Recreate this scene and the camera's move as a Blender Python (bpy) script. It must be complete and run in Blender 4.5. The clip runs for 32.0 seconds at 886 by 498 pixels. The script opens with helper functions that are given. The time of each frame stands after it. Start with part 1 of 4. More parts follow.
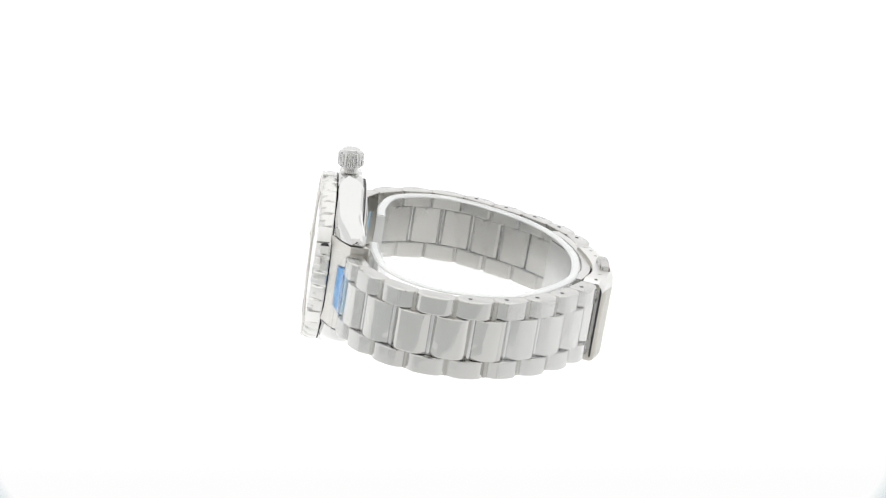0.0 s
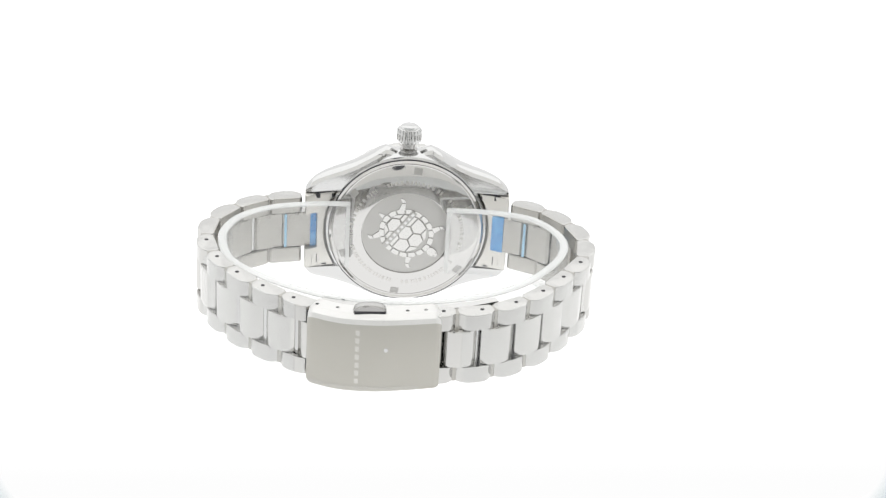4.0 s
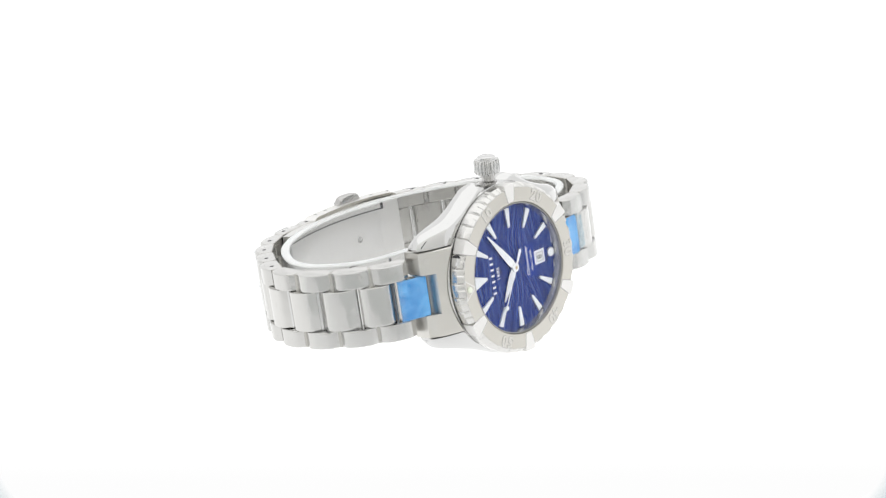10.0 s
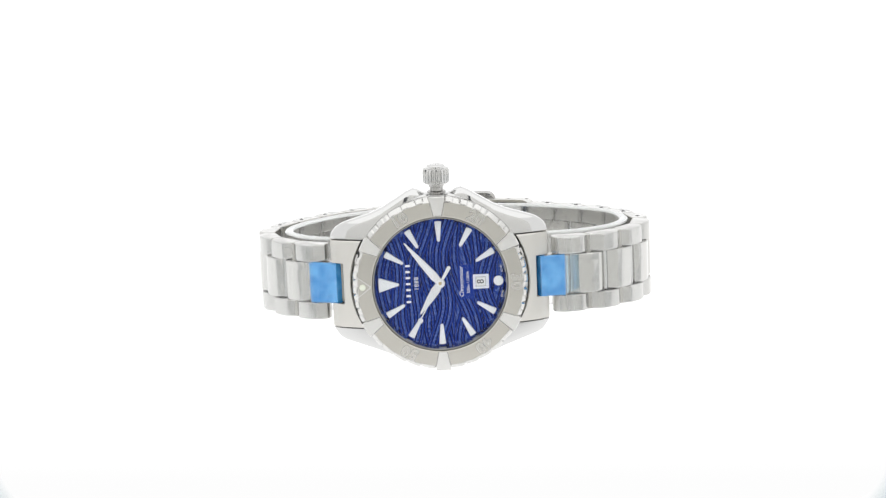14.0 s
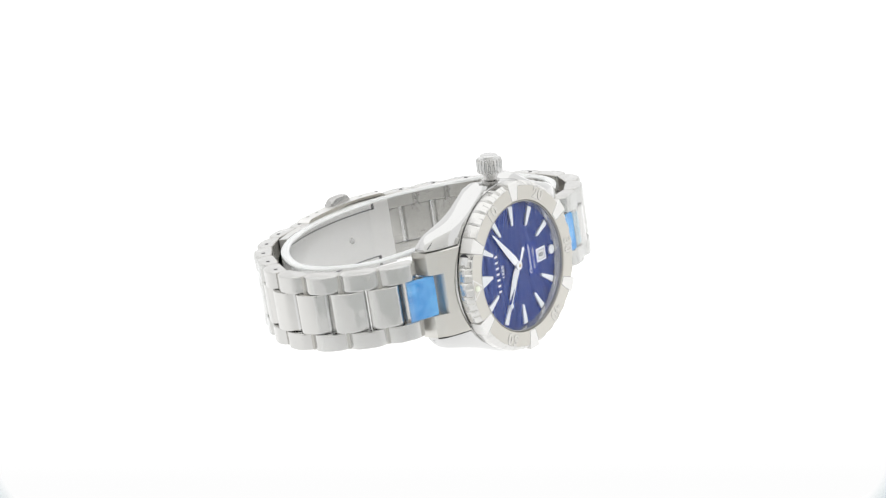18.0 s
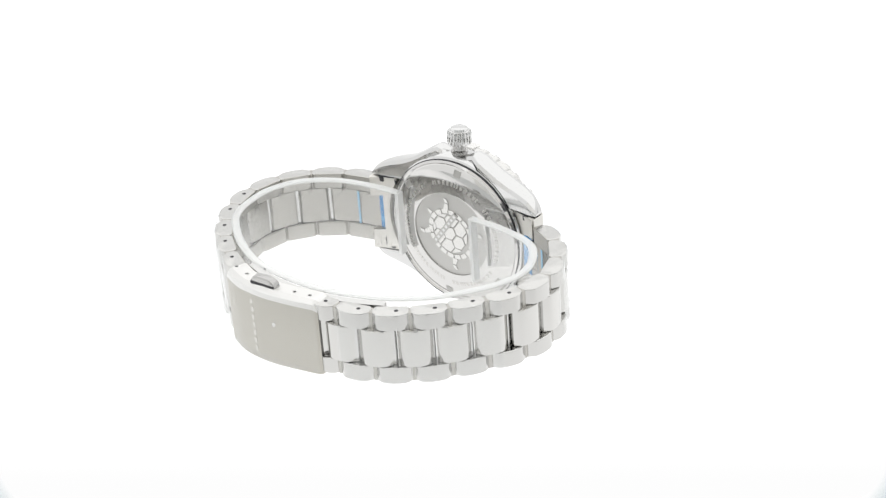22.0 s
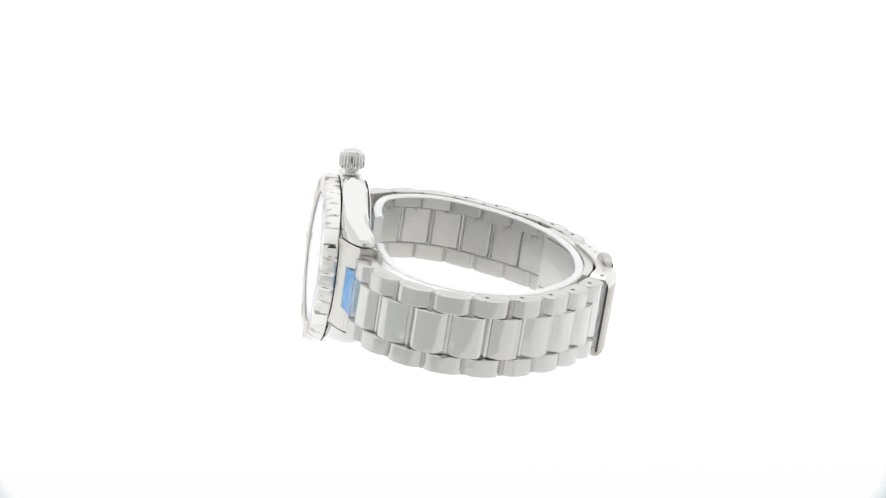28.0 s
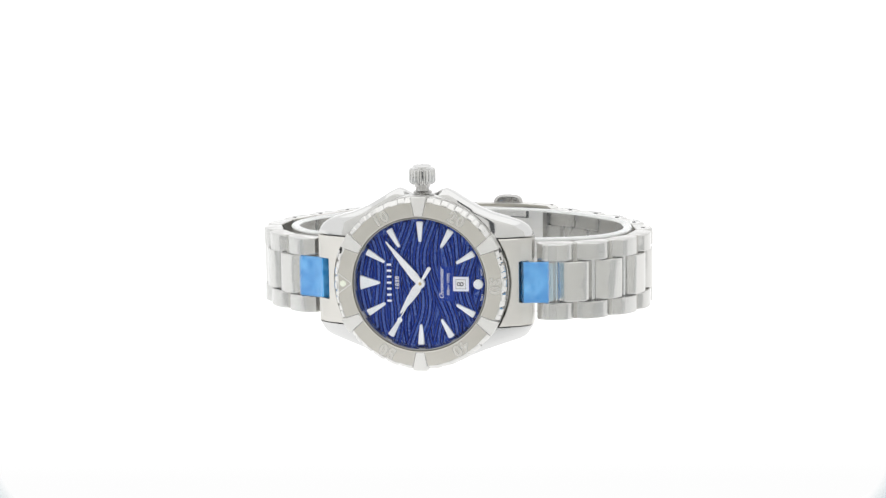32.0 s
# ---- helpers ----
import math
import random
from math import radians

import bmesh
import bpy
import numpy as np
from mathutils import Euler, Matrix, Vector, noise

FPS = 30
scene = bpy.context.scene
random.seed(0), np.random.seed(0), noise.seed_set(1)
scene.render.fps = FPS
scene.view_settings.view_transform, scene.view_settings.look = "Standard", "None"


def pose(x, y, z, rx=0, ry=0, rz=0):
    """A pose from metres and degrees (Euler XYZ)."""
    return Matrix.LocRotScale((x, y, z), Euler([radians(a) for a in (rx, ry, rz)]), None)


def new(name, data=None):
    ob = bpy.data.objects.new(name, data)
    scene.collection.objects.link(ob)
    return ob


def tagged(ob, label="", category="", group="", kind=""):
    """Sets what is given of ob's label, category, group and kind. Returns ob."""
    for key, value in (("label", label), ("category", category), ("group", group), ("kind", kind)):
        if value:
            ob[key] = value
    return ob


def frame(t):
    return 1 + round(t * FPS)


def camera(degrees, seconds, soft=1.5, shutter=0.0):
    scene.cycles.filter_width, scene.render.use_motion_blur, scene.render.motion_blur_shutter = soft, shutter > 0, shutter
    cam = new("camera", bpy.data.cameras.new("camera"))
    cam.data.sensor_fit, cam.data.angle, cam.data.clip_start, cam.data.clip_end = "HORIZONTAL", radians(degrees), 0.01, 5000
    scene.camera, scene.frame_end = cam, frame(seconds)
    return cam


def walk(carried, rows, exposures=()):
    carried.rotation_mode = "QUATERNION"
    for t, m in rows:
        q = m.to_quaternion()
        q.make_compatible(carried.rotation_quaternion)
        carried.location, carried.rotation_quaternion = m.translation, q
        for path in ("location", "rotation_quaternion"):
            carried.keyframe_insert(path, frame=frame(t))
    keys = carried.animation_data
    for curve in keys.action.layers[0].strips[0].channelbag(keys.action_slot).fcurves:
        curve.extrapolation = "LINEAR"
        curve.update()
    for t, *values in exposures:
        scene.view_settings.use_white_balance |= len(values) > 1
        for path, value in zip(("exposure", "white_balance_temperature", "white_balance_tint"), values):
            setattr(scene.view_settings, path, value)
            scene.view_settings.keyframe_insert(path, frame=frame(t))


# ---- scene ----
cam = camera(24.26, 32.0, soft=1.33)
CAM = pose(0, -0.385, 0.14768, 71.1415, 0, -0.5396)
walk(cam, [(0.0, CAM), (32.0, CAM)])

# ---- world and light: an unseen glowing tent round a glowing table ----
world = bpy.data.worlds.new("room")
scene.world = world
world.use_nodes = True
world.node_tree.nodes["Background"].inputs[0].default_value = (0.5, 0.52, 0.55, 1)
world.node_tree.nodes["Background"].inputs[1].default_value = 0.25
scene.view_settings.exposure = 0.0
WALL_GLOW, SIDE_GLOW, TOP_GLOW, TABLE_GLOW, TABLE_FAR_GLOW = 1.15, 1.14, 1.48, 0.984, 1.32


# ---- materials ----
def material(name, colour, rough=0.5, metal=0.0, **extra):
    m = bpy.data.materials.new(name)
    m.use_nodes = True
    b = m.node_tree.nodes["Principled BSDF"]
    b.inputs["Base Color"].default_value = (*colour, 1)
    b.inputs["Roughness"].default_value = rough
    b.inputs["Metallic"].default_value = metal
    for key, value in extra.items():
        b.inputs[key].default_value = value
    return m


def node(m, kind, **values):
    n = m.node_tree.nodes.new(kind)
    for key, value in values.items():
        if key in n.inputs:
            n.inputs[key].default_value = value
    return n


def link(m, a, out, b, inp):
    m.node_tree.links.new(a.outputs[out], b.inputs[inp])


def steel(name, colour, rough, stretch, depth, spread, dents=0.0):
    """Steel with fine lines (stretch: object axes) and faint smudges."""
    m = material(name, colour, rough, 1.0)
    b = m.node_tree.nodes["Principled BSDF"]
    co = node(m, "ShaderNodeTexCoord")
    mp = node(m, "ShaderNodeMapping")
    mp.inputs["Scale"].default_value = stretch
    link(m, co, "Object", mp, "Vector")
    grain = node(m, "ShaderNodeTexNoise", Scale=1.0, Detail=3.0)
    link(m, mp, "Vector", grain, "Vector")
    smudge = node(m, "ShaderNodeTexNoise", Scale=260.0, Detail=3.0)
    link(m, co, "Object", smudge, "Vector")
    mix = node(m, "ShaderNodeMix")
    mix.inputs[0].default_value = 0.5
    link(m, grain, "Fac", mix, 2)
    link(m, smudge, "Fac", mix, 3)
    ramp = node(m, "ShaderNodeMapRange")
    ramp.inputs["From Min"].default_value, ramp.inputs["From Max"].default_value = 0.3, 0.7
    ramp.inputs["To Min"].default_value, ramp.inputs["To Max"].default_value = rough - spread, rough + spread
    link(m, mix, 0, ramp, "Value")
    link(m, ramp, "Result", b, "Roughness")
    bump = node(m, "ShaderNodeBump", Strength=depth, Distance=0.00004)
    link(m, grain, "Fac", bump, "Height")
    if dents:
        soft = node(m, "ShaderNodeTexNoise", Scale=220.0, Detail=0.6, Distortion=0.8)
        info = node(m, "ShaderNodeObjectInfo")
        off = node(m, "ShaderNodeVectorMath")
        off.operation = "ADD"
        link(m, co, "Object", off, 0)
        link(m, info, "Random", off, 1)
        link(m, off, "Vector", soft, "Vector")
        wobble = node(m, "ShaderNodeBump", Strength=dents, Distance=0.0004)
        link(m, soft, "Fac", wobble, "Height")
        link(m, wobble, "Normal", bump, "Normal")
    link(m, bump, "Normal", b, "Normal")
    return m


POLISHED = steel("polished_steel", (0.61, 0.61, 0.604), 0.08, (900, 900, 900), 0.02, 0.03)
BRIGHT = steel("bright_satin_steel", (0.74, 0.735, 0.72), 0.45, (3000, 3000, 3000), 0.1, 0.05)
BRUSHED = steel("brushed_steel", (0.62, 0.607, 0.572), 0.33, (2500, 2500, 9000), 0.18, 0.05)
BRASS = material("brass_pin", (0.62, 0.50, 0.28), 0.3, 1.0)
BEZEL_STEEL = steel("bezel_face_steel", (0.565, 0.55, 0.508), 0.33, (2500, 9000, 2500), 0.18, 0.05)
ring_brush = node(BEZEL_STEEL, "ShaderNodeTangent")
ring_brush.direction_type, ring_brush.axis = "RADIAL", "Y"
link(BEZEL_STEEL, ring_brush, "Tangent", BEZEL_STEEL.node_tree.nodes["Principled BSDF"], "Tangent")
BEZEL_STEEL.node_tree.nodes["Principled BSDF"].inputs["Anisotropic"].default_value = 0.75
# satin inner steel, its colour darkened for the shade inside the loop
SHADED_INNER_STEEL = steel("shaded_inner_steel", (0.44, 0.43, 0.403), 0.3, (9000, 2000, 700), 0.03, 0.06, 0.02)
TUBE_STEEL = steel("bright_tube_steel", (0.66, 0.656, 0.645), 0.4, (2000, 2000, 2000), 0.1, 0.05)
BRUSHED_ALONG = steel("brushed_steel_lengthwise", (0.47, 0.455, 0.412), 0.46, (700, 700, 16000), 0.4, 0.06)
LINK_STEEL = steel("link_steel", (0.56, 0.556, 0.541), 0.12, (9000, 2000, 700), 0.2, 0.04, 0.2)
LINK_POLISHED = steel("link_polished_steel", (0.59, 0.585, 0.568), 0.09, (3000, 3000, 3000), 0.08, 0.04, 0.22)
PALE_FILM = material("pale_blue_film_edge", (0.36, 0.64, 0.86), 0.25)
DARK_STEEL = material("dark_hole", (0.04, 0.04, 0.044), 0.5, 0.3)
BACK_STEEL = steel("caseback_steel", (0.60, 0.594, 0.582), 0.07, (900, 900, 900), 0.06, 0.04)
MATT_STEEL = steel("sandblasted_steel", (0.47, 0.466, 0.45), 0.42, (14000, 14000, 14000), 0.4, 0.05)
EDGE_STEEL = steel("bezel_edge_steel", (0.63, 0.626, 0.61), 0.22, (3000, 3000, 3000), 0.08, 0.05)
HAND_STEEL = steel("satin_hand_steel", (0.93, 0.925, 0.90), 0.38, (2000, 2000, 9000), 0.2, 0.05)
LUME = material("lume", (0.90, 0.91, 0.89), 0.55)
BUTTON_STEEL = steel("dark_satin_steel", (0.46, 0.455, 0.445), 0.16, (9000, 900, 900), 0.2, 0.05)
LUME_GREEN = material("pip_lume", (0.78, 0.82, 0.70), 0.4)
PRINT = material("white_print", (0.84, 0.85, 0.88), 0.5)
DATE_WHITE = material("date_disc", (0.82, 0.82, 0.80), 0.5)
DATE_INK = material("date_ink", (0.03, 0.03, 0.035), 0.5)
FAINT_INK = material("faint_etching", (0.56, 0.55, 0.53), 0.32, 1.0)
CLASP_MARK = steel("engraved_mark", (0.6, 0.587, 0.555), 0.38, (3000, 3000, 3000), 0.1, 0.04)
CASE_INK = material("etched_mark", (0.42, 0.415, 0.40), 0.5, 0.7)


def enamel(name, colour, glitter):
    """Blue dial lacquer; glitter: coarse sparkling grain."""
    m = material(name, colour, 0.36, 0.25, **{"Specular IOR Level": 0.25})
    b = m.node_tree.nodes["Principled BSDF"]
    co = node(m, "ShaderNodeTexCoord")
    grain = node(m, "ShaderNodeTexNoise", Scale=4200.0, Detail=2.0)
    link(m, co, "Object", grain, "Vector")
    ramp = node(m, "ShaderNodeValToRGB")
    e = ramp.color_ramp.elements
    e[0].position, e[0].color = 0.42, (*[c * 0.85 for c in colour], 1)
    e[1].position, e[1].color = 0.66, (*[c * (1 - glitter) + g * glitter for c, g in zip(colour, (0.20, 0.30, 0.62))], 1)
    link(m, grain, "Fac", ramp, "Fac")
    link(m, ramp, "Color", b, "Base Color")
    bump = node(m, "ShaderNodeBump", Strength=0.25 + 0.7 * glitter, Distance=0.00006)
    link(m, grain, "Fac", bump, "Height")
    link(m, bump, "Normal", b, "Normal")
    return m


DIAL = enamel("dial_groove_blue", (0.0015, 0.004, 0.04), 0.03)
DIAL_PLAIN = enamel("dial_blue", (0.006, 0.035, 0.29), 0.12)
DIAL_SPARK = enamel("dial_sparkling_blue", (0.009, 0.045, 0.32), 0.6)


def clear(name, tint, gloss_rough, haze, ior=1.5, wrinkle=0.0, rim=0.9):
    """A clear sheet: it lets light pass and mirrors by its Fresnel gloss, with a little haze."""
    m = bpy.data.materials.new(name)
    m.use_nodes = True
    t = m.node_tree
    t.nodes.clear()
    out = t.nodes.new("ShaderNodeOutputMaterial")
    see = node(m, "ShaderNodeBsdfTransparent", Color=(*tint, 1))
    gloss = node(m, "ShaderNodeBsdfGlossy", Roughness=gloss_rough, Color=(0.95, 0.96, 0.97, 1))
    milk = node(m, "ShaderNodeBsdfDiffuse", Color=(0.85, 0.86, 0.855, 1))
    face = node(m, "ShaderNodeLayerWeight", Blend=0.5)
    power = node(m, "ShaderNodeMath")
    power.operation = "POWER"
    power.inputs[1].default_value = 4.5
    link(m, face, "Facing", power, 0)
    fres = node(m, "ShaderNodeMapRange")
    fres.inputs["To Min"].default_value, fres.inputs["To Max"].default_value = ((ior - 1) / (ior + 1)) ** 2, rim
    link(m, power, 0, fres, "Value")
    a, b = t.nodes.new("ShaderNodeMixShader"), t.nodes.new("ShaderNodeMixShader")
    a.inputs[0].default_value = haze
    link(m, see, 0, a, 1)
    link(m, milk, 0, a, 2)
    link(m, fres, 0, b, 0)
    link(m, a, 0, b, 1)
    link(m, gloss, 0, b, 2)
    link(m, b, 0, out, 0)
    if wrinkle:
        co = node(m, "ShaderNodeTexCoord")
        n = node(m, "ShaderNodeTexNoise", Scale=330.0, Detail=4.0)
        link(m, co, "Object", n, "Vector")
        bump = node(m, "ShaderNodeBump", Strength=wrinkle, Distance=0.0006)
        link(m, n, "Fac", bump, "Height")
        link(m, bump, "Normal", gloss, "Normal")
        link(m, bump, "Normal", face, "Normal")
    return m


CRYSTAL = clear("sapphire_crystal", (0.97, 0.975, 0.99), 0.02, 0.0, 1.16, 0.0, 0.95)
COLLAR_CLEAR = clear("clear_collar_plastic", (0.988, 0.988, 0.986), 0.08, 0.07, 1.4)
RIM_CLEAR = clear("clear_collar_edge", (0.975, 0.975, 0.97), 0.25, 0.55, 1.35)
FILM_CLEAR = clear("clear_film", (0.985, 0.988, 0.988), 0.12, 0.03, 1.5, 0.7, 0.3)
# film with extra milk, which also paints its white glare
FILM_HAZY = clear("glare_haze_film", (0.985, 0.988, 0.99), 0.15, 0.09, 1.5, 0.8, 0.4)


def sticker_blue():
    m = material("blue_film", (0.045, 0.30, 0.70), 0.22, 0.0)
    b = m.node_tree.nodes["Principled BSDF"]
    co = node(m, "ShaderNodeTexCoord")
    n = node(m, "ShaderNodeTexNoise", Scale=420.0, Detail=2.0)
    link(m, co, "Object", n, "Vector")
    r = node(m, "ShaderNodeValToRGB")
    e = r.color_ramp.elements
    e[0].position, e[0].color = 0.35, (0.035, 0.27, 0.66, 1)
    e[1].position, e[1].color = 0.70, (0.12, 0.44, 0.83, 1)
    link(m, n, "Fac", r, "Fac")
    link(m, r, "Color", b, "Base Color")
    bump = node(m, "ShaderNodeBump", Strength=0.6, Distance=0.0003)
    link(m, n, "Fac", bump, "Height")
    link(m, bump, "Normal", b, "Normal")
    return m


STICKER = sticker_blue()
FOLD = clear("pale_blue_film", (0.62, 0.84, 0.98), 0.1, 0.12, 1.6, 0.6)


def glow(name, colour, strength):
    """An even glow set as emission; no lamp stands behind it."""
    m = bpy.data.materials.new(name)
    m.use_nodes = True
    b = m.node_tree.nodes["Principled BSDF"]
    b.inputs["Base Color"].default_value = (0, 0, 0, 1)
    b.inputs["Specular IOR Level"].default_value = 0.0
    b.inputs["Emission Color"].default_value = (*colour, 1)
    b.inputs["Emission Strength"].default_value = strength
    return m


# unseen walls and ceiling, added as light and for the steel's reflections
TENT = glow("unseen_wall_glow", (1, 1, 1), WALL_GLOW)
TENT_SIDE = glow("unseen_side_glow", (1, 1, 1), SIDE_GLOW)
TENT_TOP = glow("unseen_top_glow", (1, 1, 0.998), TOP_GLOW)
TABLE = glow("graded_table_glow", (1, 1, 1), TABLE_GLOW)


def paint_glow_gradient(m):
    """Painted glow gradient: brighter to the back, to vary what the steel mirrors."""
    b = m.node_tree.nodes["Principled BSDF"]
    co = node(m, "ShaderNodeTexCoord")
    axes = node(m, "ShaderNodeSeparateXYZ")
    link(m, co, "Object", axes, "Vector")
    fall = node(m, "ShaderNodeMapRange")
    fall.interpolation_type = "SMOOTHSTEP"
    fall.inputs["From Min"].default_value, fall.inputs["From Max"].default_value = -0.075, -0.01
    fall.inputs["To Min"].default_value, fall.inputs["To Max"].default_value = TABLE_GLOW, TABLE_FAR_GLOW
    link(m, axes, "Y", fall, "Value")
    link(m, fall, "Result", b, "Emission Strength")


paint_glow_gradient(TABLE)


def painted_edge_fade():
    """The table's edge: its glow is painted to fade over the last few millimetres."""
    m = material("edge_glow_fade", (0.6, 0.66, 0.68), 0.5, 0.0, **{"Specular IOR Level": 0.0})
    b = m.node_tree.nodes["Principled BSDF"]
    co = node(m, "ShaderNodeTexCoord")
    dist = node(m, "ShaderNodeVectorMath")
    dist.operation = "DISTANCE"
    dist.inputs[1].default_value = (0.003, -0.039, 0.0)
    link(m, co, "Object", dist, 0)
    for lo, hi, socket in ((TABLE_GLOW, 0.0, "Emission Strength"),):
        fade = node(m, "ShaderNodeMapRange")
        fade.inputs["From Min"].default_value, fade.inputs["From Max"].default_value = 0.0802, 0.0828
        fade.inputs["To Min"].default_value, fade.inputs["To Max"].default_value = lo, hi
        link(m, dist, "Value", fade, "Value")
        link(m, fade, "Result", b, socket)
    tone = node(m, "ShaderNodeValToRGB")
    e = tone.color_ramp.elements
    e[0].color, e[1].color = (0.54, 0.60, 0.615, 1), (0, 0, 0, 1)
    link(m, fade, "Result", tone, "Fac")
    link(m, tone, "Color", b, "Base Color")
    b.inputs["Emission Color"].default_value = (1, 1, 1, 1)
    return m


EDGE_GLOW = painted_edge_fade()
TENT_FLOOR = material("tent_floor_cloth", (0.6, 0.615, 0.615), 0.8)
TENT_FRONT = material("tent_front_cloth", (0.88, 0.872, 0.85), 0.9)

# ---- mesh helpers, in millimetres ----
MM = 0.001


def finish(bm, name, mat, sharp=32.0):
    bmesh.ops.recalc_face_normals(bm, faces=bm.faces)
    me = bpy.data.meshes.new(name)
    bmesh.ops.scale(bm, vec=(MM, MM, MM), verts=bm.verts)
    bm.to_mesh(me)
    bm.free()
    for p in me.polygons:
        p.use_smooth = True
    me.set_sharp_from_angle(angle=radians(sharp))
    me.materials.append(mat)
    return me


def place(name, me, parent, m=None, label=""):
    ob = new(name, me)
    ob.parent = parent
    ob.matrix_basis = m if m is not None else Matrix()
    if label:
        ob["label"] = label
    return ob


def part(name, bm, mat, parent, label="", m=None, sharp=32.0):
    return place(name, finish(bm, name, mat, sharp), parent, m, label)


def lathe(profile, n=96, closed=False, bm=None):
    """Turns (radius, y) points about the y axis."""
    bm = bm or bmesh.new()
    rings = []
    for r, y in profile:
        if r < 1e-6:
            rings.append([bm.verts.new((0, y, 0))])
        else:
            rings.append([bm.verts.new((r * math.cos(2 * math.pi * i / n), y, r * math.sin(2 * math.pi * i / n))) for i in range(n)])
    pairs = list(zip(rings, rings[1:])) + ([(rings[-1], rings[0])] if closed else [])
    for a, b in pairs:
        for i in range(n):
            j = (i + 1) % n
            if len(a) == 1 and len(b) == 1:
                continue
            if len(a) == 1:
                bm.faces.new((a[0], b[i], b[j]))
            elif len(b) == 1:
                bm.faces.new((a[i], b[0], a[j]))
            else:
                bm.faces.new((a[i], b[i], b[j], a[j]))
    return bm


def loft(rings, cap=True, bm=None):
    """Closed rings of equally many points, joined in turn."""
    bm = bm or bmesh.new()
    rows = [[bm.verts.new(p) for p in ring] for ring in rings]
    n = len(rows[0])
    for a, b in zip(rows, rows[1:]):
        for i in range(n):
            bm.faces.new((a[i], a[(i + 1) % n], b[(i + 1) % n], b[i]))
    if cap:
        bm.faces.new(rows[0])
        bm.faces.new(rows[-1])
    return bm


def slab(poly, y0, y1, edge=0.15, bm=None):
    """A plate of the outline poly (x, z) between y0 (front) and y1, its front edge rounded off by edge."""
    cx, cz = sum(p[0] for p in poly) / len(poly), sum(p[1] for p in poly) / len(poly)

    def shrunk(d):
        out = []
        for x, z in poly:
            r = math.hypot(x - cx, z - cz) or 1
            k = max(0.0, 1 - d / r)
            out.append((cx + (x - cx) * k, cz + (z - cz) * k))
        return out
    return loft([[(x, y0, z) for x, z in shrunk(edge)], [(x, y0 + edge, z) for x, z in poly], [(x, y1, z) for x, z in poly]], True, bm)


def turned(poly, deg, shift=0.0):
    """poly given with +z outward, turned clockwise by deg from the 12 mark (which lies at -x)."""
    a = radians(deg)
    ox, oz = -math.cos(a), math.sin(a)
    return [(ox * (v + shift) + oz * u, oz * (v + shift) - ox * u) for u, v in poly]


def clock(r, deg):
    a = radians(deg)
    return -math.cos(a) * r, math.sin(a) * r


def words(name, text, size, x, y, z, deg, mat, parent, depth=0.04, flip=False, spacing=1.0, shear=0.0, offset=0.0):
    """Lettering on a face turned to -y; deg: the clock angle to which its top points. flip: on the back."""
    cu = bpy.data.curves.new(name, "FONT")
    cu.body, cu.size, cu.align_x, cu.align_y, cu.extrude = text, size * MM, "CENTER", "CENTER", depth * MM
    cu.space_character, cu.shear, cu.resolution_u, cu.offset = spacing, shear, 3, offset * MM
    tmp = bpy.data.objects.new(name, cu)
    scene.collection.objects.link(tmp)
    bpy.context.view_layer.update()
    me = bpy.data.meshes.new_from_object(tmp.evaluated_get(bpy.context.evaluated_depsgraph_get()))
    bpy.data.objects.remove(tmp)
    me.materials.clear()
    me.materials.append(mat)
    a = radians(deg)
    up = Vector((-math.cos(a), 0, math.sin(a)))
    face = Vector((0, 1 if flip else -1, 0))
    right = up.cross(face)
    m = Matrix((right, up, face)).transposed().to_4x4()
    m.translation = Vector((x, y, z)) * MM
    me.transform(m)
    return place(name, me, parent)


# ---- the unseen tent and the table ----
def setting(name, bm, mat, label, category):
    ob = new(name, finish(bm, name, mat))
    return tagged(ob, label, category, kind="structure")


def box(bm, x0, x1, y0, y1, z0, z1):
    v = [bm.verts.new((x, y, z)) for x in (x0, x1) for y in (y0, y1) for z in (z0, z1)]
    for f in ((0, 1, 3, 2), (4, 6, 7, 5), (0, 4, 5, 1), (2, 3, 7, 6), (0, 2, 6, 4), (1, 5, 7, 3)):
        bm.faces.new([v[i] for i in f])
    return bm


# the lit sweep ends in a rounded tongue under the watch
tongue = [(3.0 + 80.2 * math.cos(radians(a)), -39 + 80.2 * math.sin(radians(a))) for a in range(192, 349, 4)]
tongue = [(x, y if y > -79 else -79 + (y + 79) * 0.2) for x, y in tongue]
outline = [(-640, 795), (-640, -52)] + tongue + [(640, -52), (640, 795)]
setting("table", loft([[(x, y, 0) for x, y in outline], [(x, y, -8) for x, y in outline]]), TABLE, "white product table with a painted, graded glow", "table top")
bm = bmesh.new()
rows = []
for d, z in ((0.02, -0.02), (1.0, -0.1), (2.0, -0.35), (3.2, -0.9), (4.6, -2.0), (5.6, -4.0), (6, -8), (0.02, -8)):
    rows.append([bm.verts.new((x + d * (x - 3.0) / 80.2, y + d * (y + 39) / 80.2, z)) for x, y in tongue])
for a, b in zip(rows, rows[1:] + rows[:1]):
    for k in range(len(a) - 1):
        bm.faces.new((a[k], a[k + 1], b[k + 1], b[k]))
setting("table_edge", bm, EDGE_GLOW, "rounded table edge with a painted glow fade", "table edge")
setting("floor", box(bmesh.new(), -650, 650, -470, 815, -40, -25), TENT_FLOOR, "pale bluish white tent floor cloth", "floor")
setting("wall_back", box(bmesh.new(), -650, 650, 800, 815, -25, 640), TENT, "unseen glowing white wall added for light", "wall")
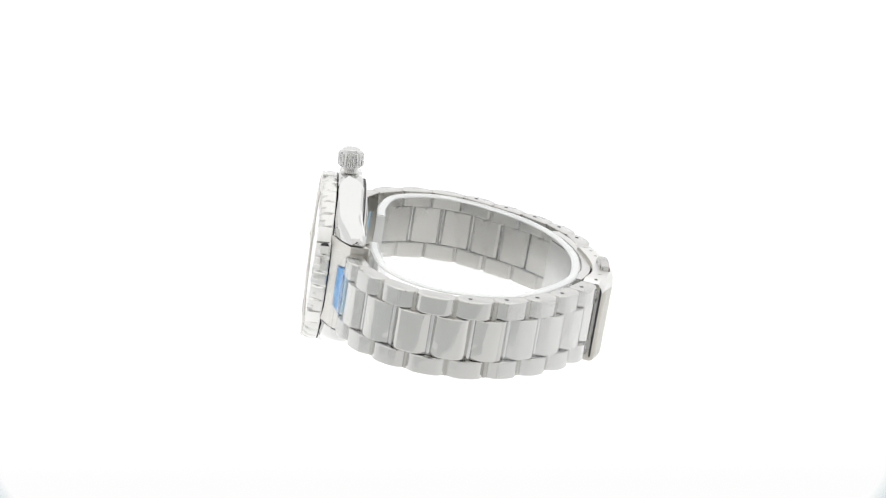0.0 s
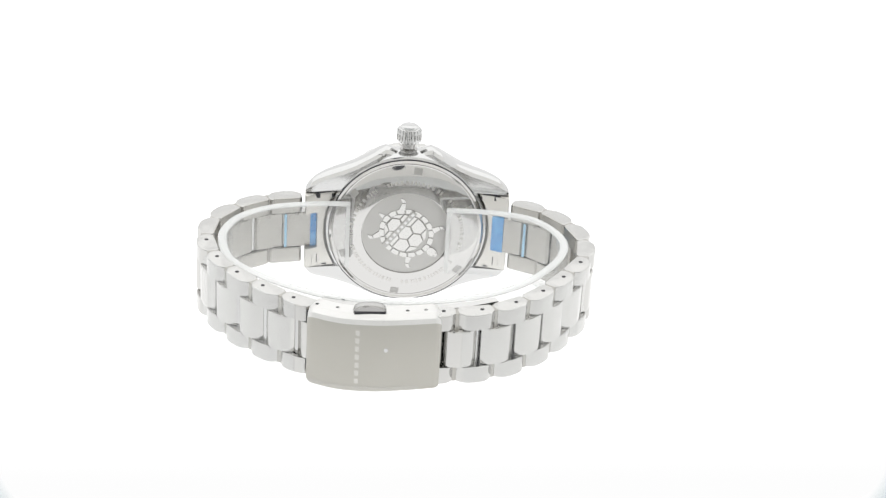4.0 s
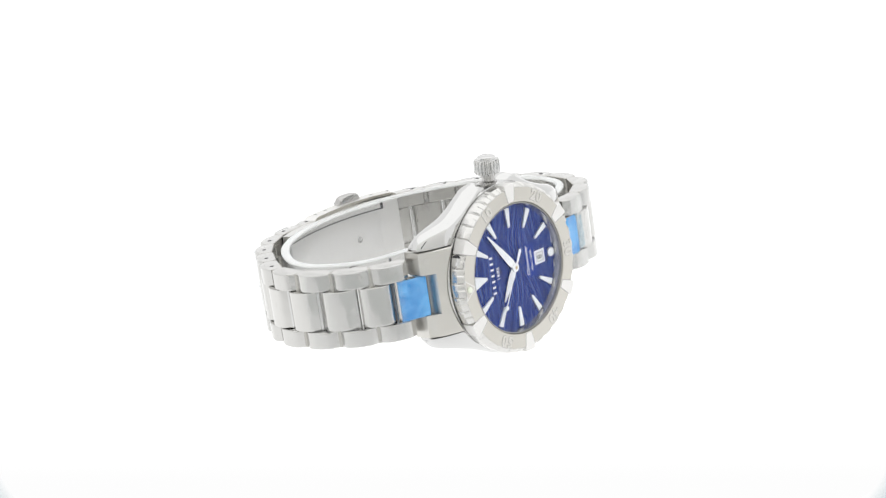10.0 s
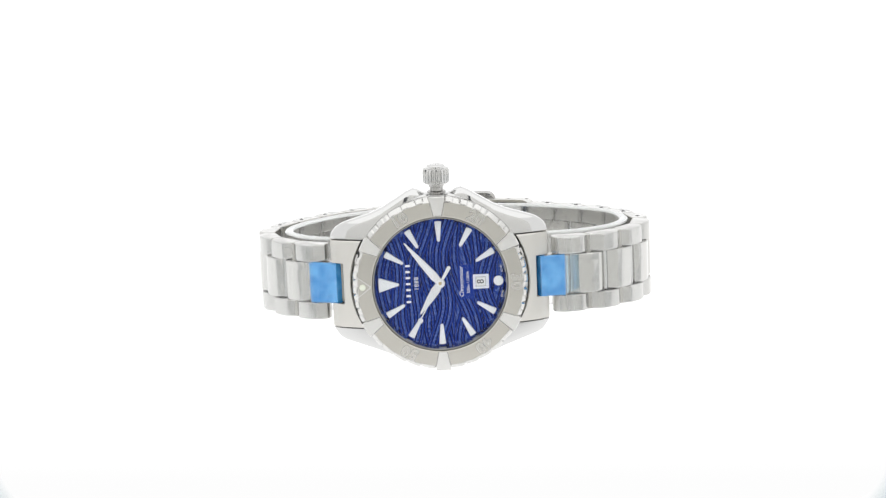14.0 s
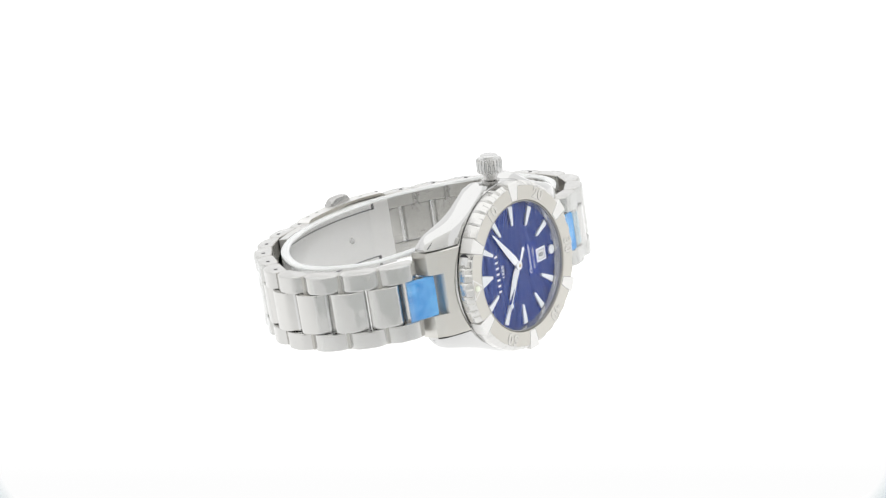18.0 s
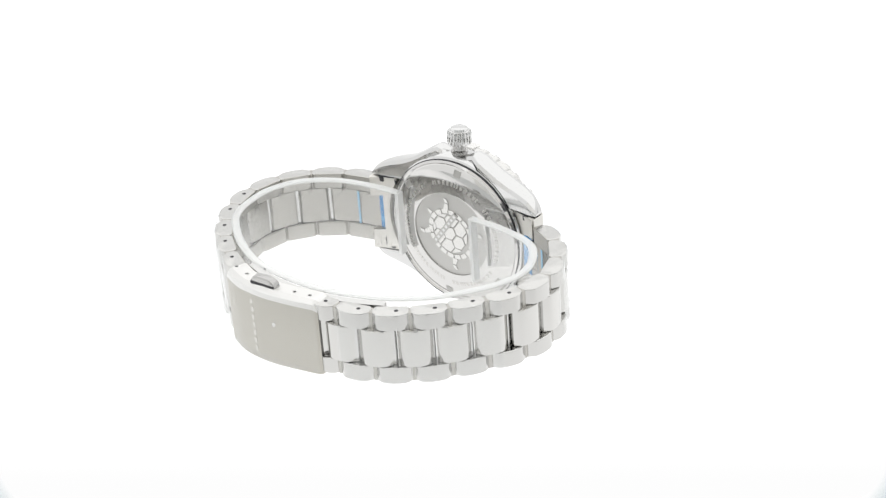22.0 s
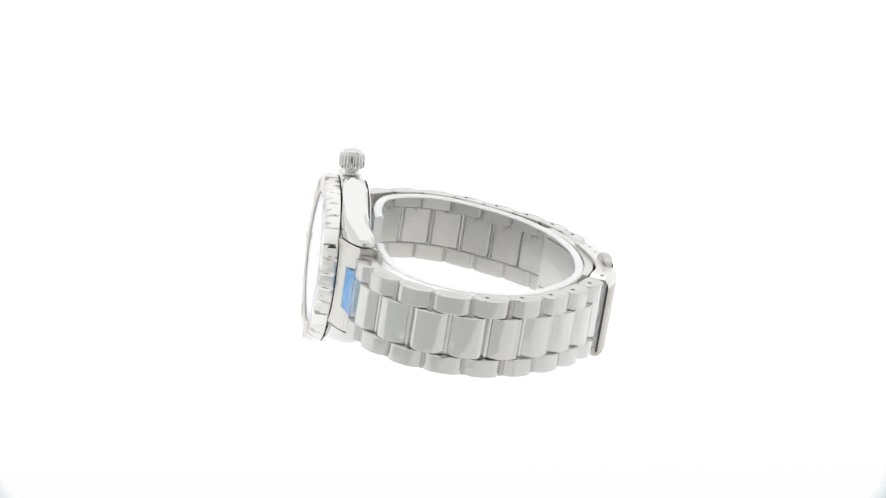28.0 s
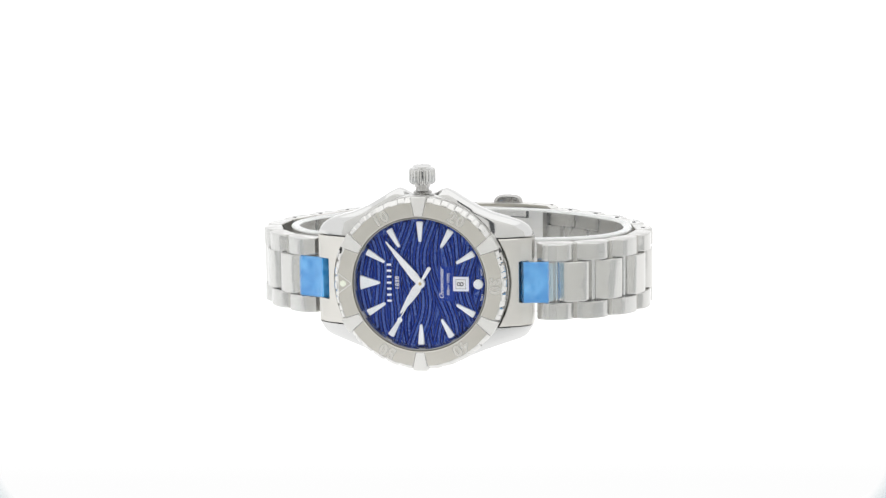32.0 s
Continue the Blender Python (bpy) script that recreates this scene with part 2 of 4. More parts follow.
setting("wall_left", box(bmesh.new(), -665, -650, -470, 815, -25, 640), TENT_SIDE, "unseen glowing white wall added for light", "wall")
setting("wall_right", box(bmesh.new(), 650, 665, -470, 815, -25, 640), TENT_SIDE, "unseen glowing white wall added for light", "wall")
setting("ceiling", box(bmesh.new(), -665, 665, -470, 815, 640, 655), TENT_TOP, "unseen glowing white ceiling added for light", "ceiling")
# unseen front cloth; its upright slit is added so the links mirror dark bands
bm = bmesh.new()
n = 48
port = [(38 * math.cos(2 * math.pi * i / n), 148 + (260 if i < n / 2 else 88) * math.sin(2 * math.pi * i / n)) for i in range(n)]


def on_rim(i):
    a = 2 * math.pi * i / n
    dx, dz = math.cos(a), math.sin(a)
    k = min(665 / abs(dx) if abs(dx) > 1e-6 else 1e9, (507 / dz if dz > 1e-6 else (188 / -dz if dz < -1e-6 else 1e9)))
    return dx * k, 148 + dz * k


rim = [on_rim(i) for i in range(n)]
loft([[(x, -470, z) for x, z in port], [(x, -470, z) for x, z in rim], [(x, -485, z) for x, z in rim], [(x, -485, z) for x, z in port], [(x, -470, z) for x, z in port]], False, bm)
bmesh.ops.remove_doubles(bm, verts=bm.verts, dist=0.01)
setting("wall_front", bm, TENT_FRONT, "unseen white wall with a slit added for dark reflections", "wall")

# ---- the watch ----
# It stands on its 9 o'clock side: x from the 12 mark to the 6 mark, y from the glass to the clasp, z to the crown.
TILT = Matrix(((0.99919, 0.0062, -0.03965, 0.00291), (0.0, 0.98798, 0.15459, -0.02042), (0.04013, -0.15446, 0.98718, 0.01648), (0, 0, 0, 1)))
watch = tagged(new("wrist_watch"), "steel wrist watch with blue dial, link bracelet and clear films", "watch")


BAND = TILT @ Matrix.Translation((0, 0, -0.00012)) @ Matrix.Rotation(radians(-0.2), 4, "X")


FRONT = TILT @ Matrix.Translation((0, -0.0001, 0)) @ Matrix.Diagonal((1, 1.18, 1, 1))
FACE = TILT @ Matrix.Translation((0, -0.000557, 0)) @ Matrix.Diagonal((1, 0.74, 1, 1))


def own(name, bm, mat, label="", sharp=32.0, m=TILT):
    return part(name, bm, mat, watch, label, m, sharp)


def strap(name, bm, mat, label="", sharp=32.0):
    return part(name, bm, mat, watch, label, BAND, sharp)


def knots(table, x):
    for (x0, v0), (x1, v1) in zip(table, table[1:]):
        if x <= x1:
            return v0 + (v1 - v0) * (x - x0) / (x1 - x0)
    return table[-1][1]


UPPER = ((2.2, 16.65), (2.8, 16.95), (3.6, 17.4), (4.6, 17.6), (6, 16.95), (8, 15.7), (10.5, 14.2), (13, 13.1), (15.4, 12.35), (17.2, 11.8), (18.6, 11.2), (19.6, 10.5), (20.2, 9.8), (20.5, 9.2))
LOWER = ((2.2, 16.75), (6, 15.75), (9, 14.35), (12, 13.05), (14.5, 12.15), (16.5, 11.55), (18, 11.15), (19, 10.8), (19.6, 10.3), (20.1, 9.5), (20.5, 8.9))


def lug(bm, table, side, up):
    """One shoulder of the case with its lug: sections across x, from the crown (or belly) out to the lug's tip."""
    rings = []
    stations = [2.2, 2.5, 2.8, 3.2, 3.6, 4.6, 6, 7, 8, 9.2, 10.5, 11.8, 13, 14.2, 15.4, 16.5, 17.6, 18.4, 19.2, 19.7, 20.1, 20.35, 20.5]
    for x in stations:
        zo = knots(table, x)
        zi = max(8.58, math.sqrt(max(0.0, 15.4 ** 2 - x * x))) if x < 15.4 else 8.58
        zi = min(zi, zo - 0.6)
        yt = 1.05 + 0.045 * max(0.0, x - 12.2) ** 2 + (0.35 if x < 5 else 0.0)
        yb = 6.1 + 0.012 * max(0.0, x - 11) ** 2 - (0.7 if x < 5 else 0.0)
        tip = max(0.0, x - 19.2) ** 2 * 0.35
        yt, yb = yt + tip * 0.55, yb - tip * 0.7
        w = zo - zi
        sec = [(zi, yt), (zo - min(1.5, 0.6 * w), yt + 0.03), (zo - min(0.8, 0.35 * w), yt + 0.22), (zo - min(0.25, 0.12 * w), yt + 0.75), (zo, yt + 1.5), (zo, yb - 1.3), (zo - min(0.3, 0.15 * w), yb - 0.55), (zo - min(1.0, 0.45 * w), yb - 0.06), (zi, yb)]
        rings.append([(side * x, y, up * z) for z, y in sec])
    loft(rings, True, bm)


bm = lathe([(14.6, 0.95), (16.0, 0.98), (16.5, 1.15), (16.75, 1.6), (16.8, 3.2), (16.75, 5.2), (16.3, 6.0), (15.4, 6.35), (14.6, 6.4)], 160, True)
case = own("case", bm, POLISHED, "polished steel case with lugs and crown guards", 30)
for side in (1, -1):
    for table, up in ((UPPER, 1), (LOWER, -1)):
        bm = bmesh.new()
        lug(bm, table, side, up)
        part("lug", bm, POLISHED, case, sharp=30)

# bezel: brushed ring, scalloped edge, polished wedges, raised numerals
bezel = own("bezel", lathe([(12.62, -0.2), (12.62, -1.05), (12.78, -1.42), (12.95, -1.5), (15.55, -1.5), (15.6, -1.0), (15.0, -0.2)], 192, True), BEZEL_STEEL, "brushed steel turning bezel with raised numerals", 25, FRONT)
bm = bmesh.new()
N = 360
rings = []
for j, (r, y) in enumerate(((15.45, -1.1), (15.58, -1.5), (15.8, -1.46), (16.2, -1.1), (16.45, -0.6), (16.5, 0.4), (16.42, 0.84), (15.6, 0.9), (15.3, 0.2))):
    ring = []
    for i in range(N):
        a = 2 * math.pi * i / N
        step = (i + 5) % 10
        dip = (0, 0.02, 0.12, 0.17, 0.08, 0.0, 0, 0, 0)[j] if step < 5 else 0.0
        if step == 0:
            dip += (0, 0, 0.05, 0.12, 0.20, 0.16, 0.05, 0, 0)[j]
        ring.append(((r - dip) * math.cos(a), y + dip * 0.7, (r - dip) * math.sin(a)))
    rings.append(ring)
loft(rings + [rings[0]], False, bm)
bmesh.ops.remove_doubles(bm, verts=bm.verts, dist=0.001)
part("bezel_edge", bm, EDGE_STEEL, bezel, "polished notched bezel edge", sharp=22)
for deg in (30, 90, 150, 210, 270, 330):
    wedge = [(-0.75, 12.95), (0.75, 12.95), (1.3, 15.5), (1.42, 16.48), (0.8, 16.53), (0, 16.55), (-0.8, 16.53), (-1.42, 16.48), (-1.3, 15.5)]
    bm = slab(turned(wedge, deg), -1.55, 0.6, 0.1)
    part("bezel_wedge", bm, BRIGHT, bezel, "polished steel wedge")
    joint = [(-0.9, 12.9), (0.9, 12.9), (1.46, 15.5), (1.52, 15.56), (-1.52, 15.56), (-1.46, 15.5)]
    part("wedge_joint", slab(turned(joint, deg), -1.512, -1.3, 0.02), BUTTON_STEEL, bezel, "dark joint round the wedge")
part("bezel_triangle", slab(turned([(-2.05, 15.5), (2.05, 15.5), (0.2, 12.98), (-0.2, 12.98)], 0), -1.6, -1.3, 0.06), BRIGHT, bezel, "raised triangle mark")
part("triangle_face", slab(turned([(-1.72, 15.35), (1.72, 15.35), (0.1, 13.25), (-0.1, 13.25)], 0), -1.63, -1.4, 0.03), BEZEL_STEEL, bezel)
bm = lathe([(0, -0.3), (0.5, -0.25), (0.62, 0.0), (0.62, 0.3)], 24)
bmesh.ops.translate(bm, vec=(-14.55, -1.6, 0), verts=bm.verts)
part("bezel_pip", bm, LUME_GREEN, bezel, "pale green lume pip")
for deg, text in ((60, "10"), (120, "20"), (180, "30"), (237, "40"), (296, "50")):
    x, z = clock(14.25, deg)
    # dark and bright outlines paint the raised numerals' edge shade and highlight
    words("numeral_edge", text, 2.95, x, -1.49, z, deg, BUTTON_STEEL, bezel, 0.03, spacing=1.1, offset=0.17)
    words("bezel_numeral", text, 2.95, x, -1.5, z, deg, BRIGHT, bezel, 0.06, spacing=1.1, offset=0.08)
    words("numeral_face", text, 2.95, x, -1.5, z, deg, BEZEL_STEEL, bezel, 0.08, spacing=1.1, offset=-0.015)

for k in (1, -1):
    spin = Matrix.Rotation(radians(20 * k), 3, "Y")
    facet = [(-k * 16.3, -0.95), (-k * 16.62, -0.85), (-k * 16.62, 0.55), (-k * 16.3, 0.65)]
    bm = loft([[(x, y, z) for x, y in facet] for z in (-0.8, 0.6)])
    bmesh.ops.rotate(bm, verts=bm.verts, matrix=spin)
    part("bezel_key", bm, POLISHED, bezel, "polished square key on the bezel's side")
    moon = [(0.66, -0.9)] + [(0.66 + 0.62 * math.sin(math.pi * i / 10), -0.15 - 0.7 * math.cos(math.pi * i / 10)) for i in range(11)] + [(0.66, 0.6)]
    bm = loft([[(-k * x, y, z) for z, y in moon] for x in (16.1, 16.53)])
    bmesh.ops.rotate(bm, verts=bm.verts, matrix=spin)
    part("bezel_recess", bm, DARK_STEEL, bezel, "dark half-moon recess")

own("bezel_gap", lathe([(16.3, 0.84), (16.3, 0.93), (14.7, 0.93), (14.7, 0.84)], 128, True), DARK_STEEL, "dark seam under the bezel")

# dial side
own("inner_ring", lathe([(12.6, -1.3), (12.5, -1.3), (12.1, -0.12), (12.3, 0.1), (12.6, 0.05)], 128, True), EDGE_STEEL, "polished steel inner ring")
own("crystal_gasket", lathe([(12.44, -1.62), (12.58, -1.62), (12.58, -1.1), (12.44, -1.1)], 128, True), CASE_INK, "thin grey ring round the glass")
own("crystal", lathe([(0, -1.7), (10, -1.68), (12.1, -1.6), (12.43, -1.5), (12.43, -1.25), (12.1, -1.2), (0, -1.2)], 128), CRYSTAL, "clear sapphire glass")
[ob for ob in watch.children if ob.name.startswith("crystal") and ob.active_material == CRYSTAL][0].visible_shadow = False
dial = own("dial", lathe([(0, 0.64), (12.3, 0.64), (12.3, 0.95), (0, 0.95)], 128), DIAL, "deep blue dial with wavy engraved lines", m=FACE)


def dial_waves():
    """Bundles of raised ribbons that swing from the 9 to the 3 side; each new bundle covers those before it."""
    rnd = random.Random(21)
    plain, spark, floor_bm = bmesh.new(), bmesh.new(), bmesh.new()

    def ribbon(bm, line, off, w, y):
        """One strip beside a line of (x, z, nx, nz), cut off at the dial's rim."""
        prev = None
        for x, z, nx, nz in line:
            cx, cz = x + nx * off, z + nz * off
            if math.hypot(cx, cz) > 12.25:
                prev = None
                continue
            row = [bm.verts.new((cx + nx * d, yy, cz + nz * d)) for d, yy in ((-w, y + 0.014), (-w + 0.05, y), (w - 0.05, y), (w, y + 0.014))]
            if prev:
                for k in range(3):
                    bm.faces.new((prev[k], prev[k + 1], row[k + 1], row[k]))
            prev = row

    def bundle(x0, lean, swing, wave, phase, count, y):
        line = []
        for i in range(66):
            z = -13 + 0.4 * i
            q = 2 * math.pi * z / wave + phase
            slope = lean + swing * 2 * math.pi / wave * math.cos(q)
            n = math.hypot(1, slope)
            line.append((x0 + lean * z + swing * math.sin(q), z, 1 / n, -slope / n))
        offs, o = [], 0.0
        for c in range(count):
            w = 0.26 if c % 2 else 0.2
            offs.append((o + w, w, c % 2))
            o += 2 * w + 0.2
        half = (o - 0.2) / 2
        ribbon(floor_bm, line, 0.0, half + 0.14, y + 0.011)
        for off, w, glit in offs:
            ribbon(spark if glit else plain, line, off - half, w, y)

    level = 0.61
    for i in range(8):
        bundle(-11.6 + i * 3.3, 0.0, 1.0, 21.0, 0.9, 6, level - 0.0005 * i)
    for i in range(9):
        level -= 0.018
        sign = 1 if i % 2 else -1
        bundle(-11.0 + 22 * ((i * 0.618 + 0.2) % 1.0), sign * rnd.uniform(0.04, 0.15), rnd.uniform(0.6, 1.2), rnd.uniform(17, 24), rnd.uniform(0, 6.28), rnd.choice((5, 5, 7)), level)
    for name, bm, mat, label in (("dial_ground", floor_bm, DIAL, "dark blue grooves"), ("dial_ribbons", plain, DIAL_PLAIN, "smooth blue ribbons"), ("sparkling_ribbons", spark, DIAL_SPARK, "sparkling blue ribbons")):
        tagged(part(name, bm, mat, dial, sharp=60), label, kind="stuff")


dial_waves()

def marker_poly(w_in, w_out, r_in, r_out):
    pts = [(-w_in * math.cos(a), r_in + w_in - w_in * math.sin(a)) for a in (0.2, 0.8, 1.57, 2.34, 2.94)]
    return [(-w_out, r_out - 0.12)] + pts + [(w_out, r_out - 0.12), (w_out * 0.6, r_out), (-w_out * 0.6, r_out)]


def applied(name, poly, frame_mat, fill_mat, label):
    body = part(name, slab(poly, 0.1, 0.56, 0.08), frame_mat, dial, label)
    cx, cz = sum(p[0] for p in poly) / len(poly), sum(p[1] for p in poly) / len(poly)
    inner = []
    for x, z in poly:
        r = math.hypot(x - cx, z - cz)
        k = max(0.3, 1 - 0.17 / r)
        inner.append((cx + (x - cx) * k, cz + (z - cz) * k))
    return body, inner


for deg in (30, 60, 90, 120, 150, 210, 240, 270, 300, 330):
    body, inner = applied("hour_marker", turned(marker_poly(0.3, 0.64, 7.85, 11.75), deg), HAND_STEEL, LUME, "steel hour marker with white lume")
    part("marker_lume", slab(inner, 0.04, 0.3, 0.05), LUME, body)
body, inner = applied("twelve_marker", turned([(-1.4, 11.5), (-0.2, 7.75), (0.2, 7.75), (1.4, 11.5), (0.7, 11.6), (-0.7, 11.6)], 0), HAND_STEEL, LUME, "large white triangle at twelve")
part("marker_lume", slab(inner, 0.04, 0.3, 0.05), LUME, body)
dotp = [(0.92 * math.sin(2 * math.pi * i / 28), 10.95 + 0.92 * math.cos(2 * math.pi * i / 28)) for i in range(28)]
body, inner = applied("six_marker", turned(dotp, 180), HAND_STEEL, LUME, "round white dot at six")
part("marker_lume", slab(inner, 0.04, 0.3, 0.05), LUME, body)

# date window
window = part("date_window", slab([(6.15, -1.4), (9.15, -1.4), (9.15, 1.35), (6.15, 1.35)], 0.3, 0.56, 0.12), PRINT, dial, "white framed date window")
part("date_disc", slab([(6.75, -0.85), (8.5, -0.85), (8.5, 0.8), (6.75, 0.8)], 0.27, 0.4, 0.02), DATE_WHITE, window)
for x0, x1, z0, z1 in ((6.66, 6.75, -0.95, 0.9), (8.5, 8.59, -0.95, 0.9), (6.75, 8.5, 0.8, 0.9), (6.75, 8.5, -0.95, -0.85)):
    part("window_bevel", box(bmesh.new(), x0, x1, 0.24, 0.38, z0, z1), CASE_INK, window)
words("date_numeral", "8", 1.85, 7.62, 0.255, -0.03, 0, DATE_INK, window, 0.01)

# print: the maker's name stays plain bars
for i in range(7):
    z = -3.45 + i * 1.15
    part("name_bar", slab([(-6.45, z - 0.2), (-5.6, z - 0.2), (-5.6, z + 0.2), (-6.45, z + 0.2)], 0.36, 0.45, 0.01), PRINT, dial)
words("dial_year", "1888", 1.15, -4.45, 0.38, 0.0, 0, PRINT, dial, 0.02, spacing=1.15)
part("print_field", slab([(3.4, -3.3), (6.4, -3.3), (6.4, 3.3), (3.4, 3.3)], 0.4, 0.5, 0.02), DIAL_PLAIN, dial, "plain blue field")
words("dial_words", "Chronometer", 1.12, 4.0, 0.38, 0.0, 0, PRINT, dial, 0.01, shear=0.35, spacing=0.92)
words("dial_words", "300m / 1000ft", 0.74, 5.25, 0.38, -0.1, 0, PRINT, dial, 0.01)
words("dial_words", "SWISS", 0.5, 11.55, 0.38, -2.5, 192, PRINT, dial, 0.01)
words("dial_words", "MADE", 0.5, 11.55, 0.38, 2.3, 168, PRINT, dial, 0.01)

# the pointers, at eight minutes past ten
def hand(poly, deg, y, thick=0.16):
    return slab(turned(poly, deg), y, y + thick, 0.05)


minute = own("minute_hand", hand([(-0.35, -0.9), (0.35, -0.9), (0.8, 1.6), (0.62, 5), (0.12, 10.2), (-0.12, 10.2), (-0.62, 5), (-0.8, 1.6)], 50.5, -0.25), HAND_STEEL, "tapered steel minute hand with lume", m=FACE)
part("hand_lume", hand([(-0.5, 2.2), (0.5, 2.2), (0.3, 6.0), (0.1, 9.2), (-0.1, 9.2), (-0.3, 6.0)], 50.5, -0.28, 0.06), LUME, minute)
hour = own("hour_hand", hand([(-0.35, -0.9), (0.35, -0.9), (0.85, 1.6), (0.65, 3.8), (0.14, 7.0), (-0.14, 7.0), (-0.65, 3.8), (-0.85, 1.6)], -55.8, 0.0), HAND_STEEL, "tapered steel hour hand with lume", m=FACE)
part("hand_lume", hand([(-0.52, 2.1), (0.52, 2.1), (0.3, 4.6), (0.12, 6.3), (-0.12, 6.3), (-0.3, 4.6)], -55.8, -0.03, 0.06), LUME, hour)
second = own("second_hand", hand([(-0.36, -3.5), (0, -3.75), (0.36, -3.5), (0.3, -1.6), (0.12, 0), (0.09, 10.6), (-0.09, 10.6), (-0.12, 0), (-0.3, -1.6)], -59.6, -0.5, 0.1), HAND_STEEL, "thin steel second hand with a round lume spot", m=FACE)
cx, cz = clock(8.05, -60.4)
bm = lathe([(0, -0.1), (0.42, -0.08), (0.5, 0.05), (0.5, 0.12), (0, 0.12)], 24)
bmesh.ops.translate(bm, vec=(cx, -0.5, cz), verts=bm.verts)
part("second_spot", bm, LUME, second)
bm = lathe([(0, -0.6), (0.3, -0.58), (0.42, -0.5), (0.85, -0.42), (0.9, -0.2), (0.9, 0.5)], 32)
hub = own("hand_hub", bm, HAND_STEEL, "steel hand hub", m=FACE)
part("hub_pin", lathe([(0, -0.66), (0.3, -0.64), (0.34, -0.5)], 20), BRASS, hub, "small brass pin")

# crown
bm = bmesh.new()
rings = []
for z, r, d in ((18.2, 1.7, 0), (18.25, 2.2, 0), (18.5, 2.5, 0.32), (20.7, 2.5, 0.32), (21.05, 2.3, 0.18), (21.12, 1.95, 0), (21.15, 1.78, 0), (21.55, 1.74, 0), (21.68, 1.5, 0)):
    rings.append([((r - (d if i % 4 in (0, 1) else 0)) * math.cos(2 * math.pi * i / 80), 3.2 + (r - (d if i % 4 in (0, 1) else 0)) * math.sin(2 * math.pi * i / 80), z) for i in range(80)])
loft(rings, True, bm)
CROWN = TILT @ Matrix.Translation((0, 0.0032, 0.0182)) @ Matrix.Rotation(radians(4), 4, "X") @ Matrix.Translation((0, -0.0032, -0.0179))
crown = own("crown", bm, POLISHED, "fluted steel screw-down crown", m=CROWN)
bm = bmesh.new()
rings = [[(r * math.cos(2 * math.pi * i / 32), 3.2 + r * math.sin(2 * math.pi * i / 32), z) for i in range(32)] for z, r in ((15.8, 1.75), (16.7, 1.75), (16.9, 1.3), (17.5, 1.25), (17.6, 1.45), (18.3, 1.4))]
# darker steel paints in the dark reflections below the crown
part("crown_tube", loft(rings, True, bm), BUTTON_STEEL, crown, "polished crown tube")

# case back
back = own("case_back", lathe([(15.7, 5.6), (15.7, 6.6), (15.3, 6.95), (14.95, 6.65), (14.75, 6.6), (14.5, 6.72), (13.5, 7.07), (12.0, 7.44), (10.5, 7.72), (9.5, 7.88), (9.15, 7.9), (9.05, 7.6), (0, 7.6)], 128), BACK_STEEL, "polished screwed case back", 20)
part("back_seam", lathe([(15.86, 6.3), (15.84, 6.6), (15.66, 6.6), (15.64, 6.3)], 128), DARK_STEEL, back, "thin dark seam ring")
part("back_medallion", lathe([(9.0, 7.5), (9.0, 7.64), (0, 7.64)], 96), MATT_STEEL, back, "matt sandblasted medallion")
# flat plates in a dark tone: the notches' sunken shade is painted
for deg in (22, 82, 142, 202, 262, 322):
    quad = turned([(-0.85, 13.05), (0.85, 13.05), (0.85, 14.4), (-0.85, 14.4)], deg)
    face = [(x, 7.07 - 0.31 * (math.hypot(x, z) - 13.5) + 0.03, z) for x, z in quad]
    bm = loft([[(x, y - 0.3, z) for x, y, z in face], face])
    part("key_notch", bm, CASE_INK, back, "square key notch, its sunken shade painted")


def relief_plate(poly, height):
    """One raised plate of the tortoise on the medallion."""
    cx, cz = sum(p[0] for p in poly) / len(poly), sum(p[1] for p in poly) / len(poly)
    wide = [(cx + (x - cx) * 1.03, cz + (z - cz) * 1.03) for x, z in poly]
    small = [(cx + (x - cx) * 0.93, cz + (z - cz) * 0.93) for x, z in poly]
    part("relief_plate", loft([[(x, 7.62, z) for x, z in wide], [(x, 7.62 + height, z) for x, z in small]]), EDGE_STEEL, back)


def shell(u, v):
    a0 = radians(-38)
    return -(u * math.cos(a0) - v * math.sin(a0)), u * math.sin(a0) + v * math.cos(a0)


def oval(k, deg):
    return 5.75 * k * math.cos(radians(deg)), 5.2 * k * math.sin(radians(deg))


for i in range(18):
    a, b = i * 20 - 8.8, i * 20 + 8.8
    relief_plate([shell(*oval(1.0, a)), shell(*oval(1.02, (a + b) / 2)), shell(*oval(1.0, b)), shell(*oval(0.83, b)), shell(*oval(0.83, a))], 0.2)
SPINE = (-3.15, -0.35, 2.45)
for u in SPINE:
    relief_plate([shell(u - 1.33, -0.85), shell(u, -1.78), shell(u + 1.33, -0.85), shell(u + 1.33, 0.85), shell(u, 1.62), shell(u - 1.33, 0.85)], 0.3)
